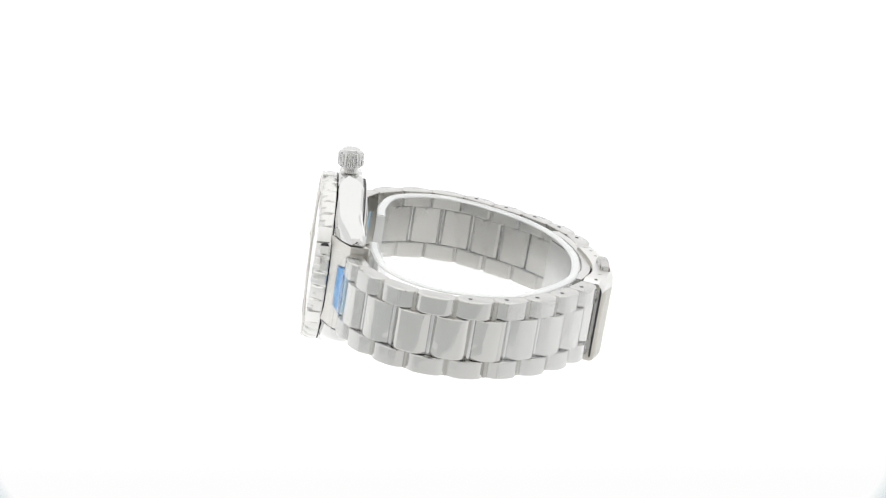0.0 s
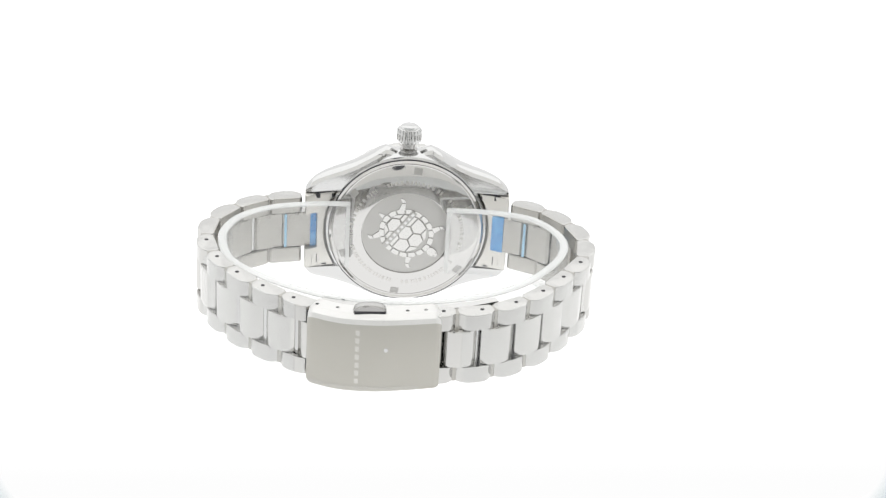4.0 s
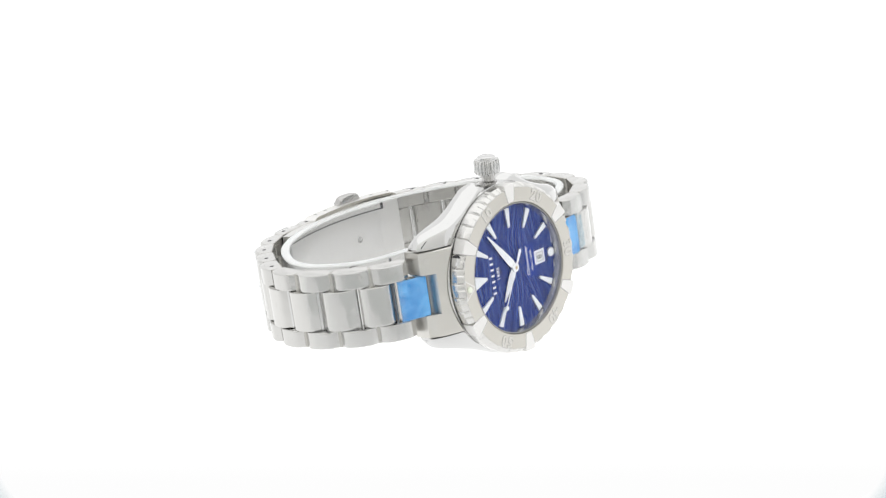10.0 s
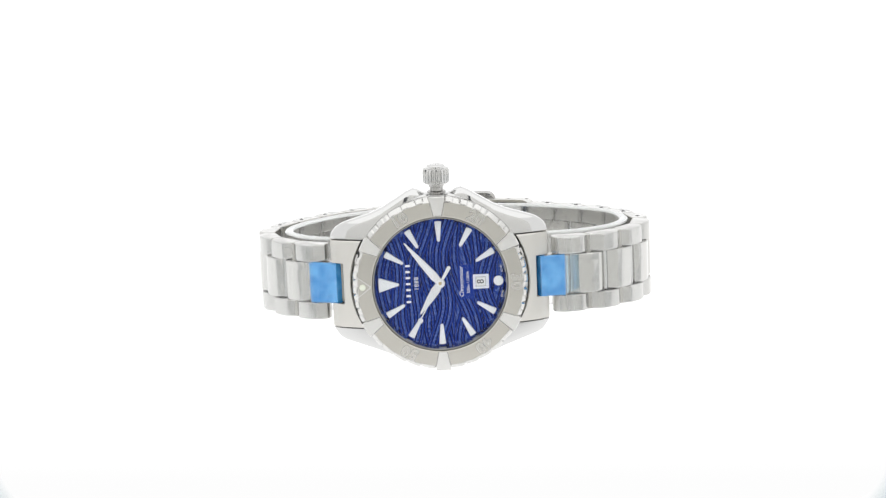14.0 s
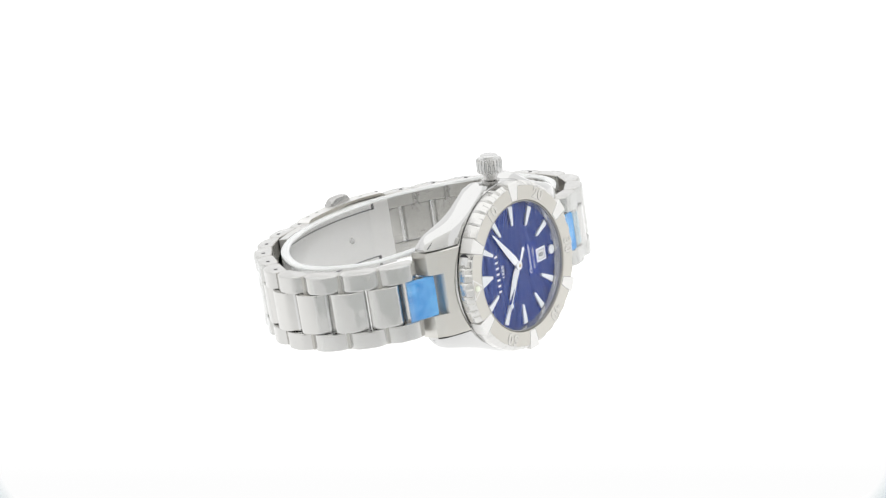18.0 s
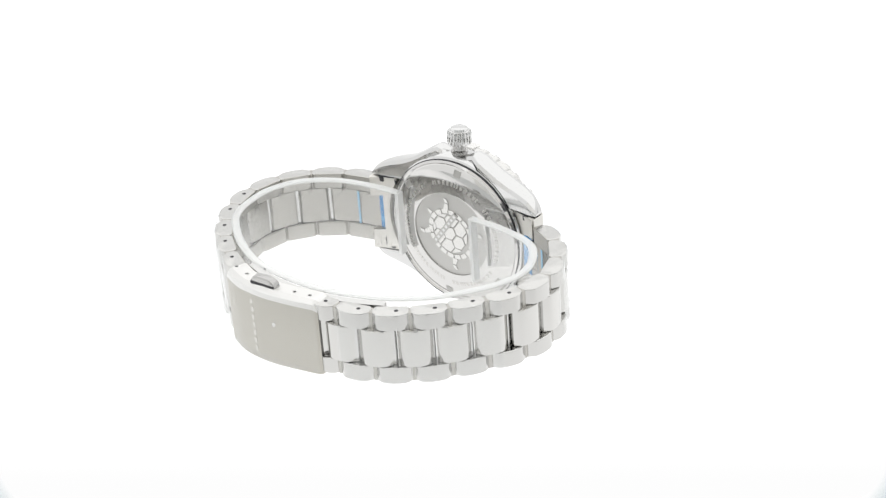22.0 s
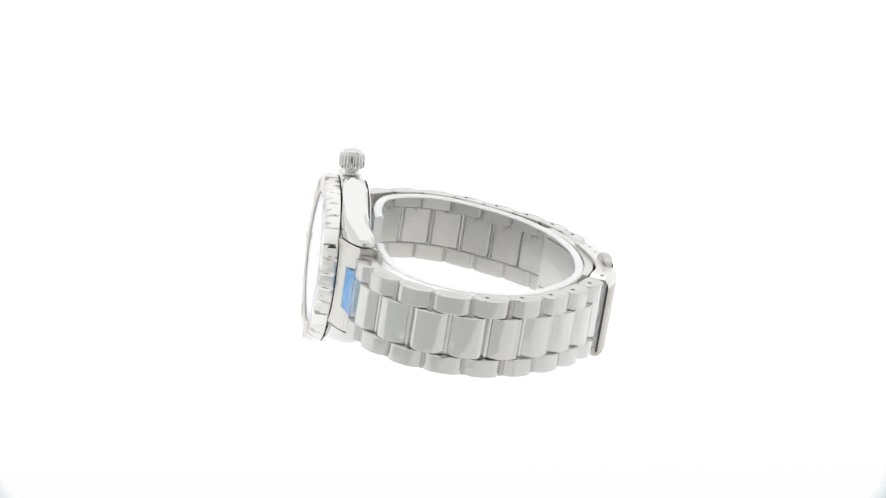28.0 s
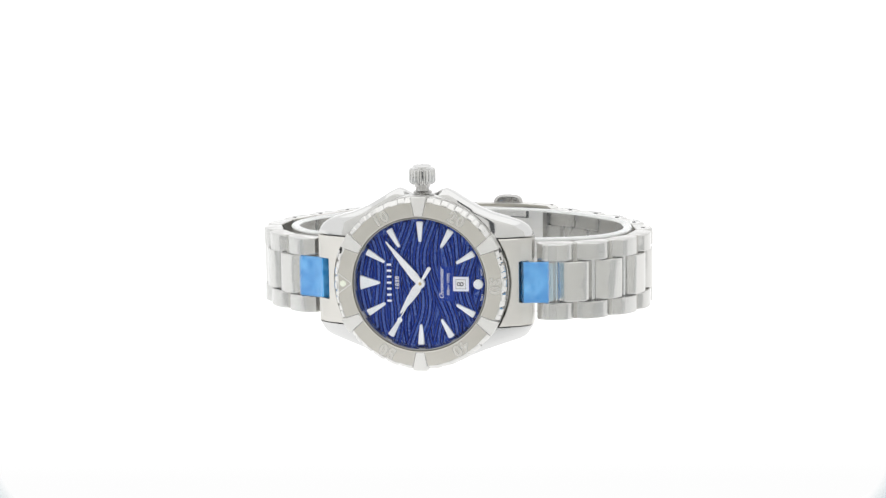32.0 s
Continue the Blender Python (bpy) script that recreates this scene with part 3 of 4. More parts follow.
for k in (1, -1):
    for u0, u1 in zip(SPINE, SPINE[1:]):
        v0, v1, vm = (4.12 * math.sqrt(1 - (u / 4.55) ** 2) for u in (u0, u1, (u0 + u1) / 2))
        relief_plate([shell(u0 + 0.07, k * 1.75), shell((u0 + u1) / 2, k * 1.0), shell(u1 - 0.07, k * 1.75), shell(u1 - 0.07, k * v1), shell((u0 + u1) / 2, k * vm), shell(u0 + 0.07, k * v0)], 0.26)
    for u, e in ((SPINE[0], -1), (SPINE[2], 1)):
        v = 4.12 * math.sqrt(1 - (u / 4.55) ** 2)
        relief_plate([shell(u + e * 0.07, k * 1.75), shell(u + e * 1.45, k * 0.95), shell(u + e * 1.3, k * 1.6), shell(u + e * 0.7, k * (v + 1.7) / 2), shell(u + e * 0.07, k * v)], 0.22)
relief_plate([shell(5.7, -0.55), shell(6.3, -0.95), shell(7.3, -0.85), shell(8.15, -0.35), shell(8.15, 0.35), shell(7.3, 0.85), shell(6.3, 0.95), shell(5.7, 0.55)], 0.3)
for dot in (-0.35, 0.35):
    e = [shell(7.55 + 0.16 * math.cos(q), dot + 0.16 * math.sin(q)) for q in (0.4, 1.4, 2.5, 3.5, 4.6, 5.6)]
    part("tortoise_eye", loft([[(x, 7.9, z) for x, z in e], [(x, 7.94, z) for x, z in e]]), CASE_INK, back)
for k in (1, -1):
    # flippers: a thin arm that ends in a hooked claw
    for u, w, e in ((3.7, 4.1, 1), (-3.9, 3.8, -1)):
        relief_plate([shell(u - e * 0.45, k * w), shell(u + e * 0.75, k * (w - 0.6)), shell(u + e * 1.15, k * (w + 0.9)), shell(u + e * 0.5, k * (w + 1.3))], 0.22)
        relief_plate([shell(u + e * 0.5, k * (w + 1.35)), shell(u + e * 1.2, k * (w + 0.95)), shell(u + e * 1.7, k * (w + 1.3)), shell(u + e * 2.1, k * (w + 1.3)), shell(u + e * 1.75, k * (w + 1.75)), shell(u + e * 1.0, k * (w + 1.75))], 0.2)
relief_plate([shell(-5.9, -0.5), shell(-5.9, 0.5), shell(-7.2, 0.15), shell(-7.2, -0.15)], 0.18)
bar = [shell(-2.3, -5.0), shell(-1.15, -5.0), shell(-1.15, 4.7), shell(-2.3, 4.7)]
part("relief_banner", loft([[(x, 7.62, z) for x, z in bar], [(x, 8.0, z) for x, z in bar]]), MATT_STEEL, back, "matt banner across the shell")
for i in range(8):
    v = -4.3 + i * 1.15
    q = [shell(-2.0, v), shell(-1.45, v), shell(-1.45, v + 0.6), shell(-2.0, v + 0.6)]
    part("banner_mark", loft([[(x, 7.98, z) for x, z in q], [(x, 8.03, z) for x, z in q]]), POLISHED, back)
random.seed(4)
bm = bmesh.new()
deg = 0.0
while deg < 360:
    w = random.uniform(2.2, 6.4)
    if not 40 < deg % 72 < 50:
        p0, p1 = clock(10.9, deg), clock(10.9, deg + w * 0.5)
        p2, p3 = clock(11.7, deg + w * 0.5), clock(11.7, deg)
        loft([[(p[0], 7.62 - 0.16 * (i // 2), p[1]) for i, p in enumerate((p0, p1, p2, p3))], [(p[0], 7.693 - 0.16 * (i // 2), p[1]) for i, p in enumerate((p0, p1, p2, p3))]], True, bm)
    deg += w
part("back_lettering", bm, FAINT_INK, back, "ring of fine etched lettering")


# ---- bracelet ----
def curve_of(points, step=0.1):
    """A smooth line through points, as places at even steps of its length."""
    p = [Vector(a) for a in points]
    p = [2 * p[0] - p[1]] + p + [2 * p[-1] - p[-2]]
    fine = []
    for a, b, c, d in zip(p, p[1:], p[2:], p[3:]):
        for i in range(40):
            t = i / 40
            fine.append(0.5 * (2 * b + (c - a) * t + (2 * a - 5 * b + 4 * c - d) * t * t + (3 * b - a - 3 * c + d) * t ** 3))
    fine.append(p[-2])
    out, need = [fine[0]], step
    for a, b in zip(fine, fine[1:]):
        d = (b - a).length
        while need <= d:
            out.append(a + (b - a) * need / d)
            need += step
        need -= d
    return out


LEFT = curve_of([(-19.2, 5.9), (-26.3, 9.5), (-31.4, 15.4), (-33.9, 22.6), (-33.2, 29.8), (-31.0, 34.2), (-27.8, 38.8), (-23.4, 44.2), (-18, 48.5), (-12, 51.2), (-5, 52.1), (2, 51.9)])
RIGHT = curve_of([(20.6, 4.8), (28.1, 6.4), (34.1, 10.1), (38.4, 15.6), (39.9, 22.4), (39.1, 28), (37.5, 32), (33.8, 37.8), (29, 43.0), (23.4, 47.4), (18.5, 49.9), (10, 51.6)])
MIDDLE = Vector((2.5, 27))


def along(line, s):
    i = max(1, min(len(line) - 2, int(s / 0.1)))
    p = line[0] + (line[1] - line[0]) * (s / 0.1) if s < 0 else line[i]
    t = (line[i + 1] - line[i - 1]).normalized()
    o = Vector((t.y, -t.x))
    if o.dot(p - MIDDLE) < 0:
        o = -o
    return p, o


def seat(line, s):
    p, o = along(line, s)
    t = Vector((-o.y, o.x))
    cross = Vector((o.x, o.y, 0)).cross(Vector((0, 0, 1)))
    m = Matrix(((cross.x, o.x, 0, p.x * MM), (cross.y, o.y, 0, p.y * MM), (0, 0, 1, 0), (0, 0, 0, 1)))
    return BAND @ m


def link_mesh(name, length, width, inner, outer, mat, cut):
    """One link: x along the bracelet, y outward, z across; its +z edge is chamfered by cut."""
    h = length / 2
    prof = [(-h + 0.6, -inner), (h - 0.6, -inner), (h - 0.15, -inner + 0.35), (h, -inner + 1.0), (h, outer - 1.45)]
    for i in range(1, 18):
        u = 1 - 2 * i / 18
        prof.append((h * u, outer - 0.72 * u * u - 0.85 * max(0.0, (abs(u) - 0.5) / 0.5) ** 2.0))
    prof += [(-h, outer - 1.45), (-h, -inner + 1.0), (-h + 0.15, -inner + 0.35)]

    def ring(z, inset, drop=0.0):
        return [(x * (1 - inset / h), y * (1 - inset / 1.9) - (drop * max(0.0, (y + inner) / (outer + inner)) ** 2), z) for x, y in prof]
    w = width / 2
    bm = loft([ring(-w, 0.2), ring(-w + 0.1, 0.05), ring(-w + 0.25, 0), ring(-w + 0.3, 0), ring(-w + 0.5, 0), ring(w - max(cut, 0.25) - 0.3, 0), ring(w - max(cut, 0.25) - 0.05, 0), ring(w - max(cut, 0.25), 0), ring(w - 0.4 * cut - 0.05, 0.03, 0.35 * cut), ring(w, 0.2, cut * 1.1)])
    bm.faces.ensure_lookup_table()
    # faces turned inward take the darkened steel
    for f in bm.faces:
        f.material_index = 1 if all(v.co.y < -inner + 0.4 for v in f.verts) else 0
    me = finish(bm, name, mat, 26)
    me.materials.append(SHADED_INNER_STEEL)
    return me


PITCH = 7.17
bm = bmesh.new()
rings = [[(r * math.cos(2 * math.pi * i / 16), -0.1 + r * math.sin(2 * math.pi * i / 16), z) for i in range(16)] for z, r in ((-7.2, 0.9), (-7.1, 1.0), (7.1, 1.0), (7.2, 0.9))]
# tubes in the darkened steel: the link gaps' shade is in their colour
TUBE = finish(loft(rings, True, bm), "link_tube", SHADED_INNER_STEEL)
OUTER = link_mesh("outer_link", 6.86, 3.35, 1.75, 2.0, LINK_STEEL, 0.14)
CENTRE = link_mesh("centre_link", 6.56, 7.7, 1.5, 1.9, LINK_POLISHED, 0.15)
bm = bmesh.new()
rings = [[(r * math.cos(2 * math.pi * i / 14), r * math.sin(2 * math.pi * i / 14), z) for i in range(14)] for z, r in ((6.6, 0.4), (7.29, 0.4), (7.31, 0.38))]
JOINT = finish(loft([[(0.8 * math.cos(2 * math.pi * i / 12), -0.1 + 0.8 * math.sin(2 * math.pi * i / 12), z) for i in range(12)] for z in (-3.8, 3.8)]), "link_tube", POLISHED)
# proud near-black disc in place of a pin hole's shade
PIN = finish(loft(rings, True, bm), "pin_hole_disc", DARK_STEEL)


def bracelet(line, s0, count, pins, extra, shift):
    for k in range(count):
        m = seat(line, s0 + PITCH * (k + 0.5))
        place("outer_link", OUTER, watch, m @ Matrix.Translation((0, 0, 5.6 * MM)))
        place("outer_link", OUTER, watch, m @ Matrix.Translation((0, 0, -5.6 * MM)) @ Matrix.Rotation(math.pi, 4, "Y"))
        if k:
            place("link_tube", TUBE, watch, seat(line, s0 + PITCH * k))
        place("link_tube", JOINT, watch, m)
        if k >= count - pins:
            place("pin_hole_disc", PIN, watch, seat(line, s0 + PITCH * (k + 0.5) - 1.1), "dark disc for a pin hole's shade")
    for k in range(count + extra):
        place("centre_link", CENTRE, watch, seat(line, s0 + PITCH * k + (0.6 + shift if k == 0 else shift if k < count else 2.1 * shift)))


bracelet(LEFT, 2.4, 10, 6, 1, -0.6)
bracelet(RIGHT, 0.7, 9, 5, 1, 0.0)
# block added so that no black gap shows beside the cover
part("clasp_bridge", box(bmesh.new(), -1.3, 1.3, -1.0, 0.9, -3.8, 3.8), LINK_POLISHED, watch, "added steel filler under the clasp", seat(LEFT, 2.4 + PITCH * 10.5))


def end_link(side):
    right = [(math.sqrt(16.75 ** 2 - z * z), z) for z in (-8.4, -6, -4.1, -2, 0, 2, 4.1, 6, 8.4)]
    poly = right + [(18.5, 8.4), (20.6, 8.3), (20.6, 6.2), (20.6, 4.05), (18.3, 4.05), (18.3, 0), (18.3, -4.05), (20.6, -4.05), (20.6, -6.2), (20.6, -8.3), (18.5, -8.4)]
    rings = []
    for y, inset in ((0.85, 0.3), (1.0, 0.08), (1.35, 0), (5.6, 0), (6.0, 0.2)):
        k = 0.075 if y < 2 else 0.045
        rings.append([(side * (x - (inset if x > 18 else -inset)), y + k * max(0.0, x - 14) ** 2, z * (1 - inset / 9)) for x, z in poly])
    return loft(rings)


for side in (1, -1):
    end = own("end_link", end_link(side), BRUSHED, "brushed steel end link between the lugs", 25)
    for x, z, w, h in ((18.2, -6.5, 0.45, 1.9), (19.3, -6.5, 0.45, 1.9), (17.4, -7.9, 2.6, 0.3), (18.7, 7.75, 2.2, 0.9)):
        yy = 6.0 + 0.045 * (x - 14) ** 2
        part("spring_bar_slot", box(bmesh.new(), side * x - w / 2, side * x + w / 2, yy - 0.3, yy + 0.07, z - h / 2, z + h / 2), DARK_STEEL, end, "dark spring-bar slot")


def seam_of(side):
    """The dark groove round the end link's foot, on its back."""
    path = [(19.0, 6.7), (19.0, 8.0), (18.7, 8.25), (15.7, 8.3), (15.2, 8.1), (14.95, 6.9)]
    ring_a, ring_b = [], []
    for i, (x, z) in enumerate(path):
        q = 0.2
        ox, oz = (1, 0) if i < 2 else ((0, 1) if i < 4 else (-1, 0))
        ring_a.append((x + ox * q, z + oz * q))
        ring_b.append((x - ox * q, z - oz * q))
    rows = []
    for (xa, za), (xb, zb) in zip(ring_a, ring_b):
        ya, yb = (6.05 + 0.045 * max(0.0, x - 14) ** 2 for x in (xa, xb))
        rows.append([(side * xa, ya - 0.3, za), (side * xa, ya, za), (side * xb, yb, zb), (side * xb, yb - 0.3, zb)])
    return loft(rows)


for end, side in zip([ob for ob in watch.children if ob.name.startswith("end_link")], (1, -1)):
    part("foot_seam", seam_of(side), DARK_STEEL, end, "dark groove")


def sticker(line, i0, i1, s0, s1):
    """Blue film over the first centre link: from i0 to i1 on its inner face, from s0 to s1 on its outer face."""
    rows = []
    random.seed(9)
    steps = [(i0 + (i1 - i0) * k / 4, -1.78) for k in range(5)] + [(i1 + 0.01 + (s1 - i1) * k / 7, 1.55) for k in range(8)]
    for at, back in steps:
        p, o = along(line, at)
        top = 2.04 if at >= s0 else -1.1
        loop = []
        for z, d in ((-3.86, -1.7), (-3.9, 0.0), (-3.86, 1.75), (-3.6, 1.98), (-2, 2.03), (0, 2.04), (2, 2.03), (3.6, 1.98), (3.86, 1.75), (3.9, 0.0), (3.86, -1.7), (2, back), (0, back), (-2, back)):
            j = random.uniform(-0.03, 0.06)
            d = min(max(d, back), top)
            loop.append((p.x + o.x * (d + j), p.y + o.y * (d + j), z + j * 0.3))
        rows.append(loop)
    return loft(rows)


strap("protective_sticker", sticker(LEFT, -1.1, 1.35, -0.85, 5.2), STICKER, "crinkled blue protective film on the first link")
strap("protective_sticker", sticker(RIGHT, -3.0, -0.8, -2.0, 2.9), STICKER, "crinkled blue protective film on the first link")

def fold(line, s0, s1):
    """The loose pale end of the blue film."""
    random.seed(12)
    rows = []
    for i in range(7):
        p, o = along(line, s0 + (s1 - s0) * i / 6)
        rows.append([(p.x + o.x * (2.1 + random.uniform(0, 0.14)), p.y + o.y * (2.1 + random.uniform(0, 0.14)), z + (0.9 * i / 6 if z < 0 else -0.3 * i / 6)) for z in (-3.8, -2.4, -1.0, 0.4, 1.8, 3.0, 3.75)])
    bm = bmesh.new()
    v = [[bm.verts.new(q) for q in row] for row in rows]
    for a, b in zip(v, v[1:]):
        for i in range(len(a) - 1):
            bm.faces.new((a[i], a[i + 1], b[i + 1], b[i]))
    return bm


for line, at in ((LEFT, 5.75), (RIGHT, 4.0)):
    strip_rows = []
    for k in range(4):
        p, o = along(line, at + 0.2 * k)
        strip_rows.append([(p.x + o.x * d, p.y + o.y * d, z) for d, z in ((-1.62, -3.7), (-1.62, 3.7), (-1.75, 3.7), (-1.75, -3.7))])
    strap("sticker_edge", loft(strip_rows), PALE_FILM, "pale blue edge of the film between two links")
strap("sticker_fold", fold(RIGHT, 2.7, 4.9), FOLD, "pale lifted end of the blue film", 60)

# ---- clasp ----
COVER = curve_of([(-4.1, 54.5), (3, 55.5), (9, 55.75), (15, 54.9), (20.6, 52.4)])


def strip(line, outs, z_list, ease=0.0):
    """Sweeps a cross-section (outward offset, z) along a line; ease: how far its ends are rounded off."""
    rows = []
    last = len(line) - 1
    ends = [0, 3, 7, 12] if ease else [0]
    idx = ends + [round(i * last / 24) for i in range(2 if ease else 1, 23 if ease else 24)] + [last - i for i in reversed(ends)]
    for i in idx:
        p, o = along(line, i * 0.1)
        p = line[i]
        near = min(i, last - i) * 0.1
        q = ease * max(0.0, 1 - near / 1.2) ** 2
        rows.append([(p.x + o.x * (d - 0.5 * q * (d > -0.5)), p.y + o.y * (d - 0.5 * q * (d > -0.5)), z - math.copysign(q, z)) for d, z in zip(outs, z_list)])
    return loft(rows)


cover = strap("clasp_cover", strip(COVER, (0, 0, -0.25, -1.2, -4.3, -4.3, -1.4, -0.7, -0.7, -1.4, -3.0, -3.0, -0.8, -0.2), (-7.6, 6.1, 7.0, 7.8, 7.8, 7.2, 7.0, 6.4, -6.4, -7.2, -7.5, -8.2, -8.2, -8.0), 0.55), BRUSHED_ALONG, "brushed steel folding clasp cover", 30)


def push_button(z0, z1):
    """A flat fin with a rounded top that stands out of the cover's edge."""
    pts = []
    for i in range(15):
        a = math.pi * i / 14
        c = math.cos(a)
        pts.append((3.1 * math.copysign(abs(c) ** 0.6, c), math.sin(a) ** 0.75))
    rings = [[(9.1 + x * k, y, z0 + (z1 - z0) * v * k) for x, v in pts] for y, k in ((52.6, 0.86), (52.8, 0.97), (53.1, 1.0), (54.0, 1.0), (54.3, 0.97), (54.5, 0.86))]
    return loft(rings)


# end plates; the near-black one paints the shaded gap under the cover
for at, step, deep, mat in ((0, 1, 0.8, MATT_STEEL), (len(COVER) - 1, -1, 0.55, DARK_STEEL)):
    p, o = along(COVER, at * 0.1)
    p = COVER[at]
    t = (COVER[at + step] - p).normalized()
    part("clasp_end", loft([[(p.x + o.x * d + t.x * k, p.y + o.y * d + t.y * k, z) for d, z in ((-0.3, -7.0), (-0.3, 5.9), (-0.65, 6.7), (-deep - 0.15, 6.7), (-deep - 0.15, -7.0))] for k in (-0.03, 0.3)]), mat, cover, "plate for the shaded gap at the cover's end")
# rim strip in lighter steel: the highlight from above is in its colour
part("clasp_edge", strip(COVER, (0.015, -0.235, -1.19, -4.2, -4.2, -1.19, -0.5, -0.3), (6.1, 7.02, 7.82, 7.82, 7.6, 7.5, 6.8, 6.1), 0.55), BRIGHT, cover, "bevelled clasp edge, lightened for its highlight")
# filler added in the hollow, its dark tone standing for shade
part("clasp_liner", strip(COVER[4:-4], (-0.72, -0.72, -3.4, -3.4), (-6.9, 6.9, 6.9, -6.9)), BUTTON_STEEL, cover, "added filler plate toned for the shaded gap")
part("clasp_button", push_button(7.3, 9.5), BUTTON_STEEL, cover, "polished clasp push button")
part("button_band", box(bmesh.new(), 6.25, 11.95, 54.3, 54.56, 7.7, 8.3), DARK_STEEL, cover, "dark band at the button's foot")
part("clasp_button", push_button(-7.3, -8.6), BUTTON_STEEL, cover, "polished clasp push button")
for x, y in ((18.6, 51.0), (14.9, 52.2), (2.2, 53.1), (-1.2, 52.7)):
    bm = bmesh.new()
    part("clasp_hole", loft([[(x + 0.35 * math.cos(2 * math.pi * i / 12), y + 0.35 * math.sin(2 * math.pi * i / 12), z) for i in range(12)] for z in (7.3, 7.82)], True, bm), DARK_STEEL, cover, "small dark spring-bar hole")
for i in range(7):
    z = -6.3 + i * 1.7
    part("clasp_name_bar", strip([Vector((10.9 + k * 0.05, 55.66 - 0.0075 * k)) for k in range(16)], (0.015, 0.02, -0.1, -0.1), (z, z + 1.05, z + 1.05, z)), CLASP_MARK, cover)
bm = lathe([(0, -0.08), (0.4, -0.05), (0.45, 0.1)], 16)
bmesh.ops.rotate(bm, verts=bm.verts, matrix=Matrix.Rotation(math.pi, 3, "Z"))
bmesh.ops.translate(bm, vec=(6.0, 55.75, 0.9), verts=bm.verts)
part("clasp_dot", bm, POLISHED, cover, "small polished dimple")
BLADE = curve_of([(-15, 48.2), (-9, 50.4), (-2, 51.7), (5, 51.9), (12, 50.9), (18, 48.6)])
blade = strap("clasp_blade", strip(BLADE, (-0.2, -0.2, -1.85, -1.85), (-7.2, 7.2, 7.2, -7.2)), TUBE_STEEL, "folded steel clasp blade")

for z in (-5.1, 5.3):
    part("blade_groove", strip(BLADE[8:-34], (-1.8, -1.8, -1.94, -1.94), (z, z + 0.24, z + 0.24, z)), DARK_STEEL, blade, "thin dark groove")
    part("blade_slot", strip(BLADE[-41:-34], (-1.8, -1.8, -1.96, -1.96), (z if z > 0 else z - 1.9, z + 2.1 if z > 0 else z + 0.2, z + 2.1 if z > 0 else z + 0.2, z if z > 0 else z - 1.9)), DARK_STEEL, blade, "dark slot at the groove's end")
bm = lathe([(0, 0.06), (0.35, 0.06), (0.4, -0.04), (0.62, -0.1), (0.72, 0.05), (0.72, 0.4)], 20)
bmesh.ops.translate(bm, vec=(7.65, 49.72, 0.1), verts=bm.verts)
part("blade_rivet", bm, BUTTON_STEEL, blade, "small polished rivet")

# ---- clear plastic ----
collar = tagged(new("watch_collar"), "clear plastic collar tucked inside the watch bracelet", "watch collar")
RING = curve_of([(12, 8.9), (18.1, 9.0), (26.8, 10.6), (33.0, 14.5), (35.9, 19.2), (36.8, 24.8), (34.9, 33), (29, 39.5), (21.5, 44.7), (13.9, 47.7), (1.3, 49), (-10.4, 46.8), (-19.4, 42), (-25.7, 35.2), (-29.4, 28), (-29.3, 21.3), (-24.6, 14.4), (-16, 11.6), (-8.1, 11)])
rows = []
for i in range(97):
    k = round(i * (len(RING) - 1) / 96)
    p, o = along(RING, k * 0.1)
    p = RING[k]
    rows.append([(p.x + o.x * d, p.y + o.y * d, z) for d, z in ((0.75, -6.7), (0.75, 7.0), (-0.95, 7.0), (-0.95, -6.7))])
part("collar_band", loft(rows), COLLAR_CLEAR, collar, m=BAND)
for lo, hi in ((7.02, 7.5),):
    rim = [[(x + (rows[i][0][0] - x) * k, y + (rows[i][0][1] - y) * k, z) for k, z in ((0.02, lo), (0.98, lo), (0.98, (lo + hi) / 2), (0.8, hi), (0.2, hi), (0.02, (lo + hi) / 2))] for i, (x, y) in enumerate((r[2][0], r[2][1]) for r in rows)]
    part("collar_edge", loft(rim), RIM_CLEAR, collar, "milky cut edge", BAND)


for row in (rows[0], rows[-1]):
    (ax, ay, az), (bx, by, bz) = row[0], row[2]
    away = Vector((ax - bx, ay - by)).normalized()
    tx, ty = -away.y * 0.4, away.x * 0.4
    part("collar_end", loft([[(ax + tx, ay + ty, z), (bx + tx, by + ty, z), (bx - tx, by - ty, z), (ax - tx, ay - ty, z)] for z in (-6.7, 7.3)]), RIM_CLEAR, collar, "milky cut end", BAND)


def sheet(rows):
    """An open sheet through rows of points."""
    bm = bmesh.new()
    v = [[bm.verts.new(p) for p in row] for row in rows]
    for a, b in zip(v, v[1:]):
        for i in range(len(a) - 1):
            bm.faces.new((a[i], a[i + 1], b[i + 1], b[i]))
    return bm


def film(line, s0, s1, seed, lift, flare):
    """A crinkled clear sheet laid over the outside of the bracelet."""
    random.seed(seed)
    n = max(12, int((s1 - s0) / 0.9))
    rows = []
    for i in range(n + 1):
        s = s0 + (s1 - s0) * i / n
        p, o = along(line, s)
        grow = lift + flare * abs(2 * i / n - 1) ** 6
        row = []
        for z, d in ((-7.4, 1.5), (-7.3, 1.8), (-7.0, 2.05), (-5.4, 2.15), (-3.6, 2.1), (-1.8, 2.05), (0, 2.05), (1.8, 2.05), (3.6, 2.1), (5.4, 2.15), (7.0, 2.05), (7.3, 1.8), (7.4, 1.5)):
            j = random.uniform(-0.04, 0.12) + (grow if d > 1 else 0)
            row.append((p.x + o.x * (d + j), p.y + o.y * (d + j), z + random.uniform(-0.05, 0.05)))
        rows.append(row)
    return sheet(rows)


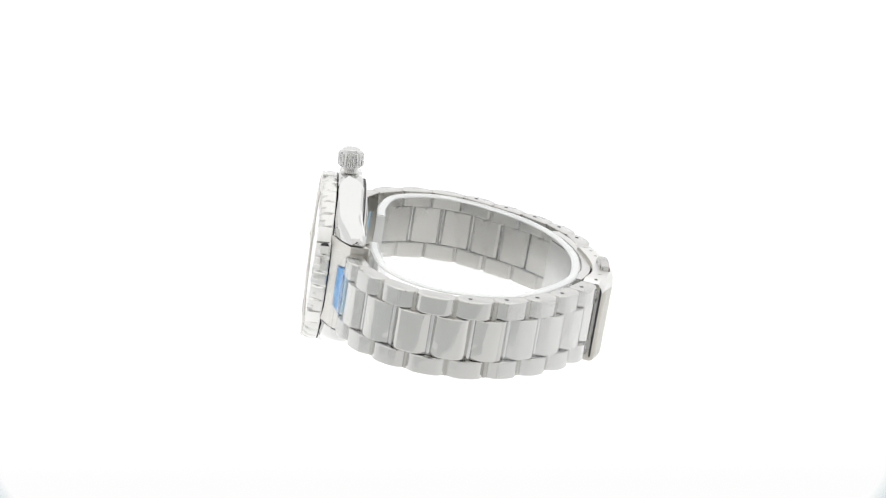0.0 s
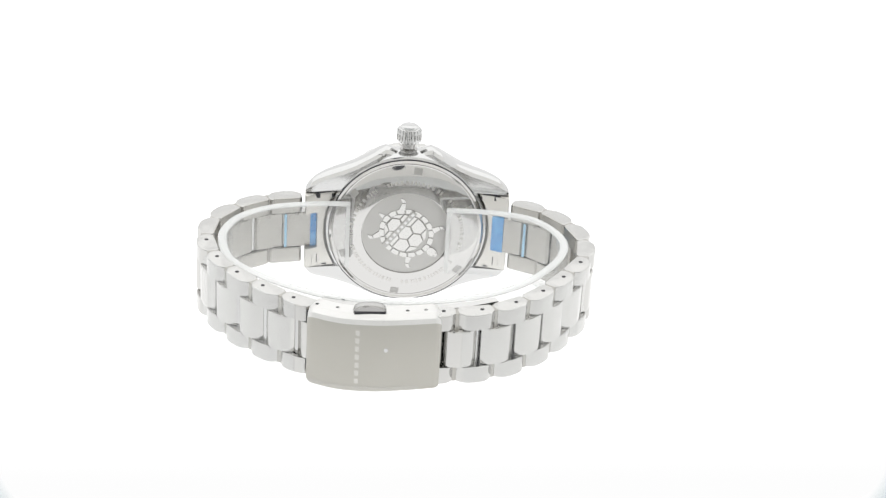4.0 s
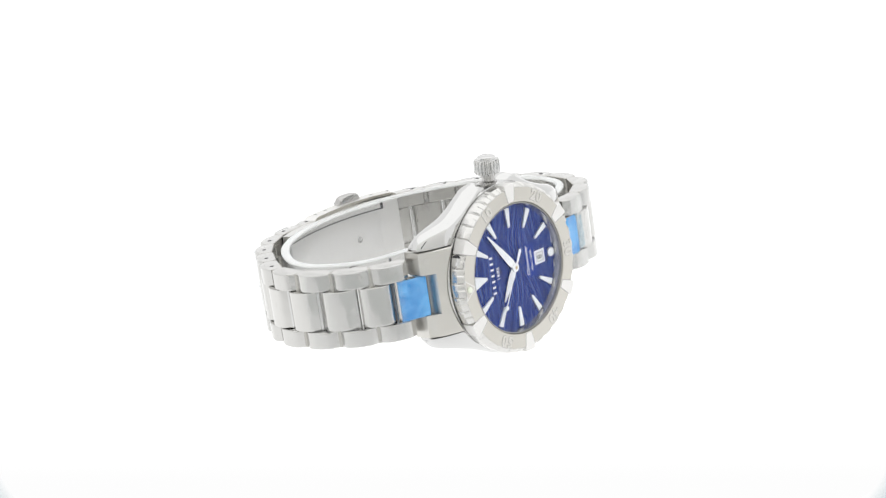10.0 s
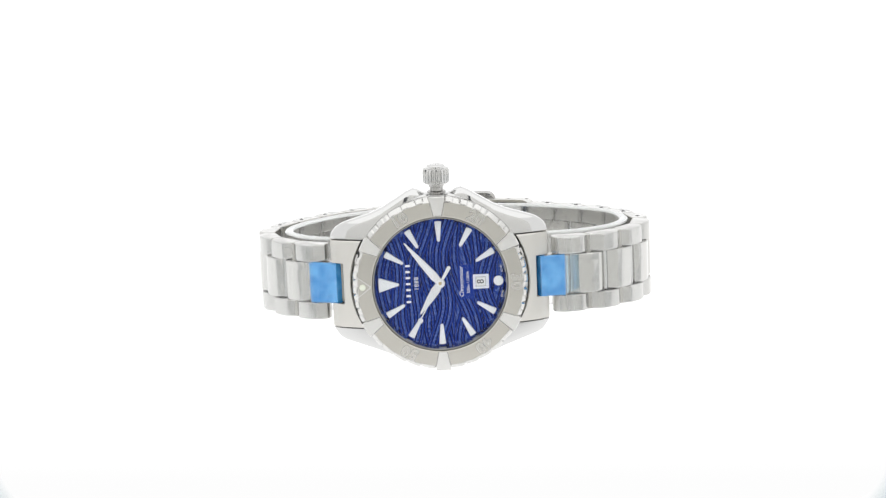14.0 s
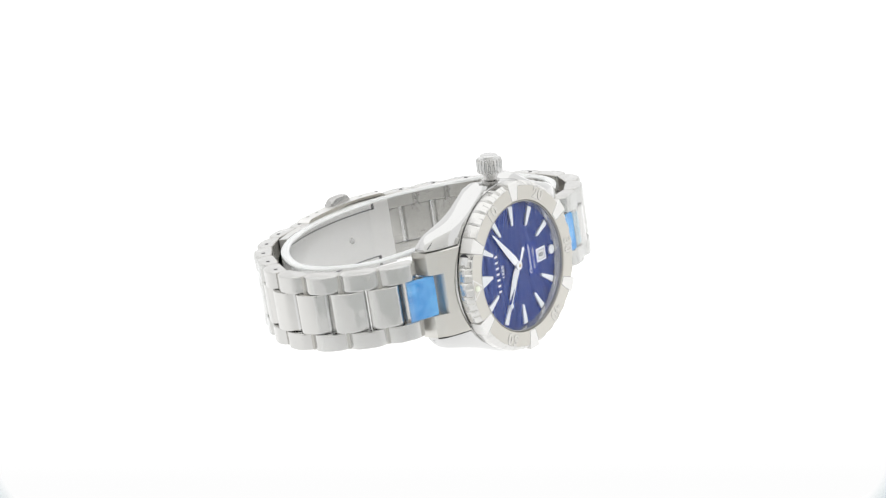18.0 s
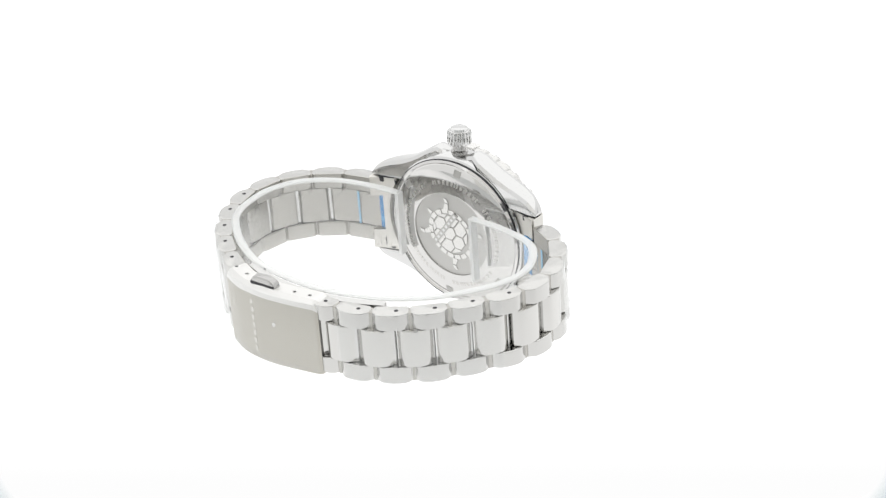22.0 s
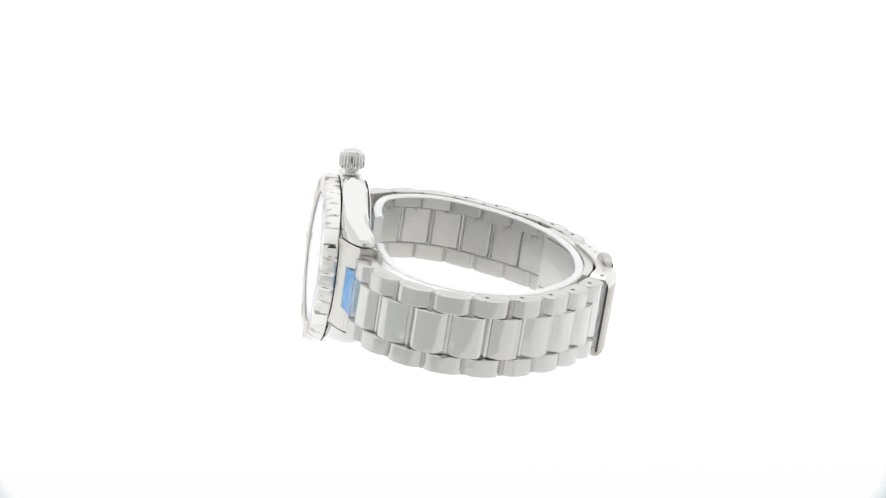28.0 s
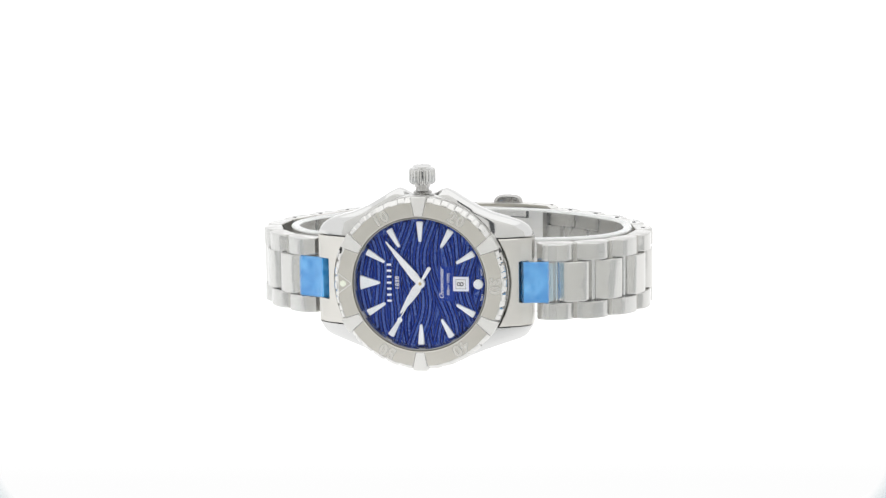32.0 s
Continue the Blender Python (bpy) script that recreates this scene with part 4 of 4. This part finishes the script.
strap("clear_wrap", film(LEFT, 4.6, 21.5, 1, 0.05, 0.25), FILM_CLEAR, "crinkled clear protective film", 60)
strap("clear_wrap", film(RIGHT, 2.6, 20.0, 2, 0.05, 0.25), FILM_CLEAR, "crinkled clear protective film", 60)
strap("clear_wrap", film(LEFT, -1.2, 6.6, 6, 0.6, 0.5), FILM_CLEAR, "crinkled clear protective film", 60)
strap("clear_wrap", film(RIGHT, -2.4, 4.6, 7, 0.6, 0.5), FILM_CLEAR, "crinkled clear protective film", 60)
strap("clear_wrap", film(LEFT, 36.0, 66.0, 3, 0.06, 0.25), FILM_CLEAR, "crinkled clear protective film", 60)
strap("clear_wrap", film(RIGHT, 38.0, 62.0, 4, 0.06, 0.25), FILM_HAZY, "crinkled clear protective film", 60)
strap("clear_wrap", film([q - Vector((0, 2.0)) for q in COVER], 0.5, len(COVER) * 0.1 - 0.5, 5, 0.08, 0.12), FILM_CLEAR, "crinkled clear protective film", 60)


def film_skirt():
    """The loose lower hem of the film round the clasp: it hangs below the cover and stands off in folds."""
    random.seed(31)
    rows = []
    for i in range(34):
        k = i / 33
        p, o = along(COVER, 25.0 - 21.0 * k)
        hang = 1.5 * math.sin(math.pi * min(1.0, 0.25 + k)) * (1 - 0.55 * k)
        wave = 0.5 + 0.35 * math.sin(i * 1.7) + random.uniform(-0.12, 0.12)
        rows.append([(p.x + o.x * d, p.y + o.y * d, z) for d, z in ((0.1, -6.9), (0.16, -7.7), (0.2 + 0.4 * wave, -8.2 - 0.3 * hang), (0.25 + wave, -8.3 - hang))])
    return sheet(rows)


strap("film_skirt", film_skirt(), FILM_HAZY, "loose crinkled hem of the clear film", 60)


# ---- what moves ----
def motions():
    turns = ((0, 273.16), (0.5, 261.83), (1, 250.44), (1.5, 239.07), (2, 227.71), (2.5, 216.43), (3, 205.28), (3.5, 194.30), (4, 183.46), (4.5, 172.65), (5, 161.78), (5.5, 150.77), (6, 139.57), (6.5, 128.22), (7, 116.71), (7.5, 104.99), (8, 92.96), (8.5, 80.74), (9, 68.67), (9.5, 57.28), (10, 46.90), (10.5, 37.58), (11, 29.25), (11.5, 21.82), (12, 15.28), (12.5, 9.71), (13, 5.22), (13.5, 1.94), (13.8, 0.35), (14, 0.0),
             (14.2, 0.8), (14.5, 2.90), (15, 6.70), (15.5, 11.43), (16, 17.14), (16.5, 23.88), (17, 31.68), (17.5, 40.56), (18, 50.51), (18.5, 61.40), (19, 72.97), (19.5, 84.89), (20, 96.81), (20.5, 108.49), (21, 119.97), (21.5, 131.28), (22, 142.53), (22.5, 153.81), (23, 165.15), (23.5, 176.48), (24, 187.75), (24.5, 198.93), (25, 210.06), (25.5, 221.19), (26, 232.35), (26.5, 243.56), (27, 254.80), (27.5, 266.02), (28, 277.26), (28.5, 288.54), (29, 299.72), (29.5, 310.42), (30, 320.35), (30.5, 329.30), (31, 337.22), (31.5, 344.08), (32, 349.90))
    for thing in (watch, collar):
        walk(thing, [(t, pose(0, 0, 0, 0, 0, a)) for t, a in turns])


motions()
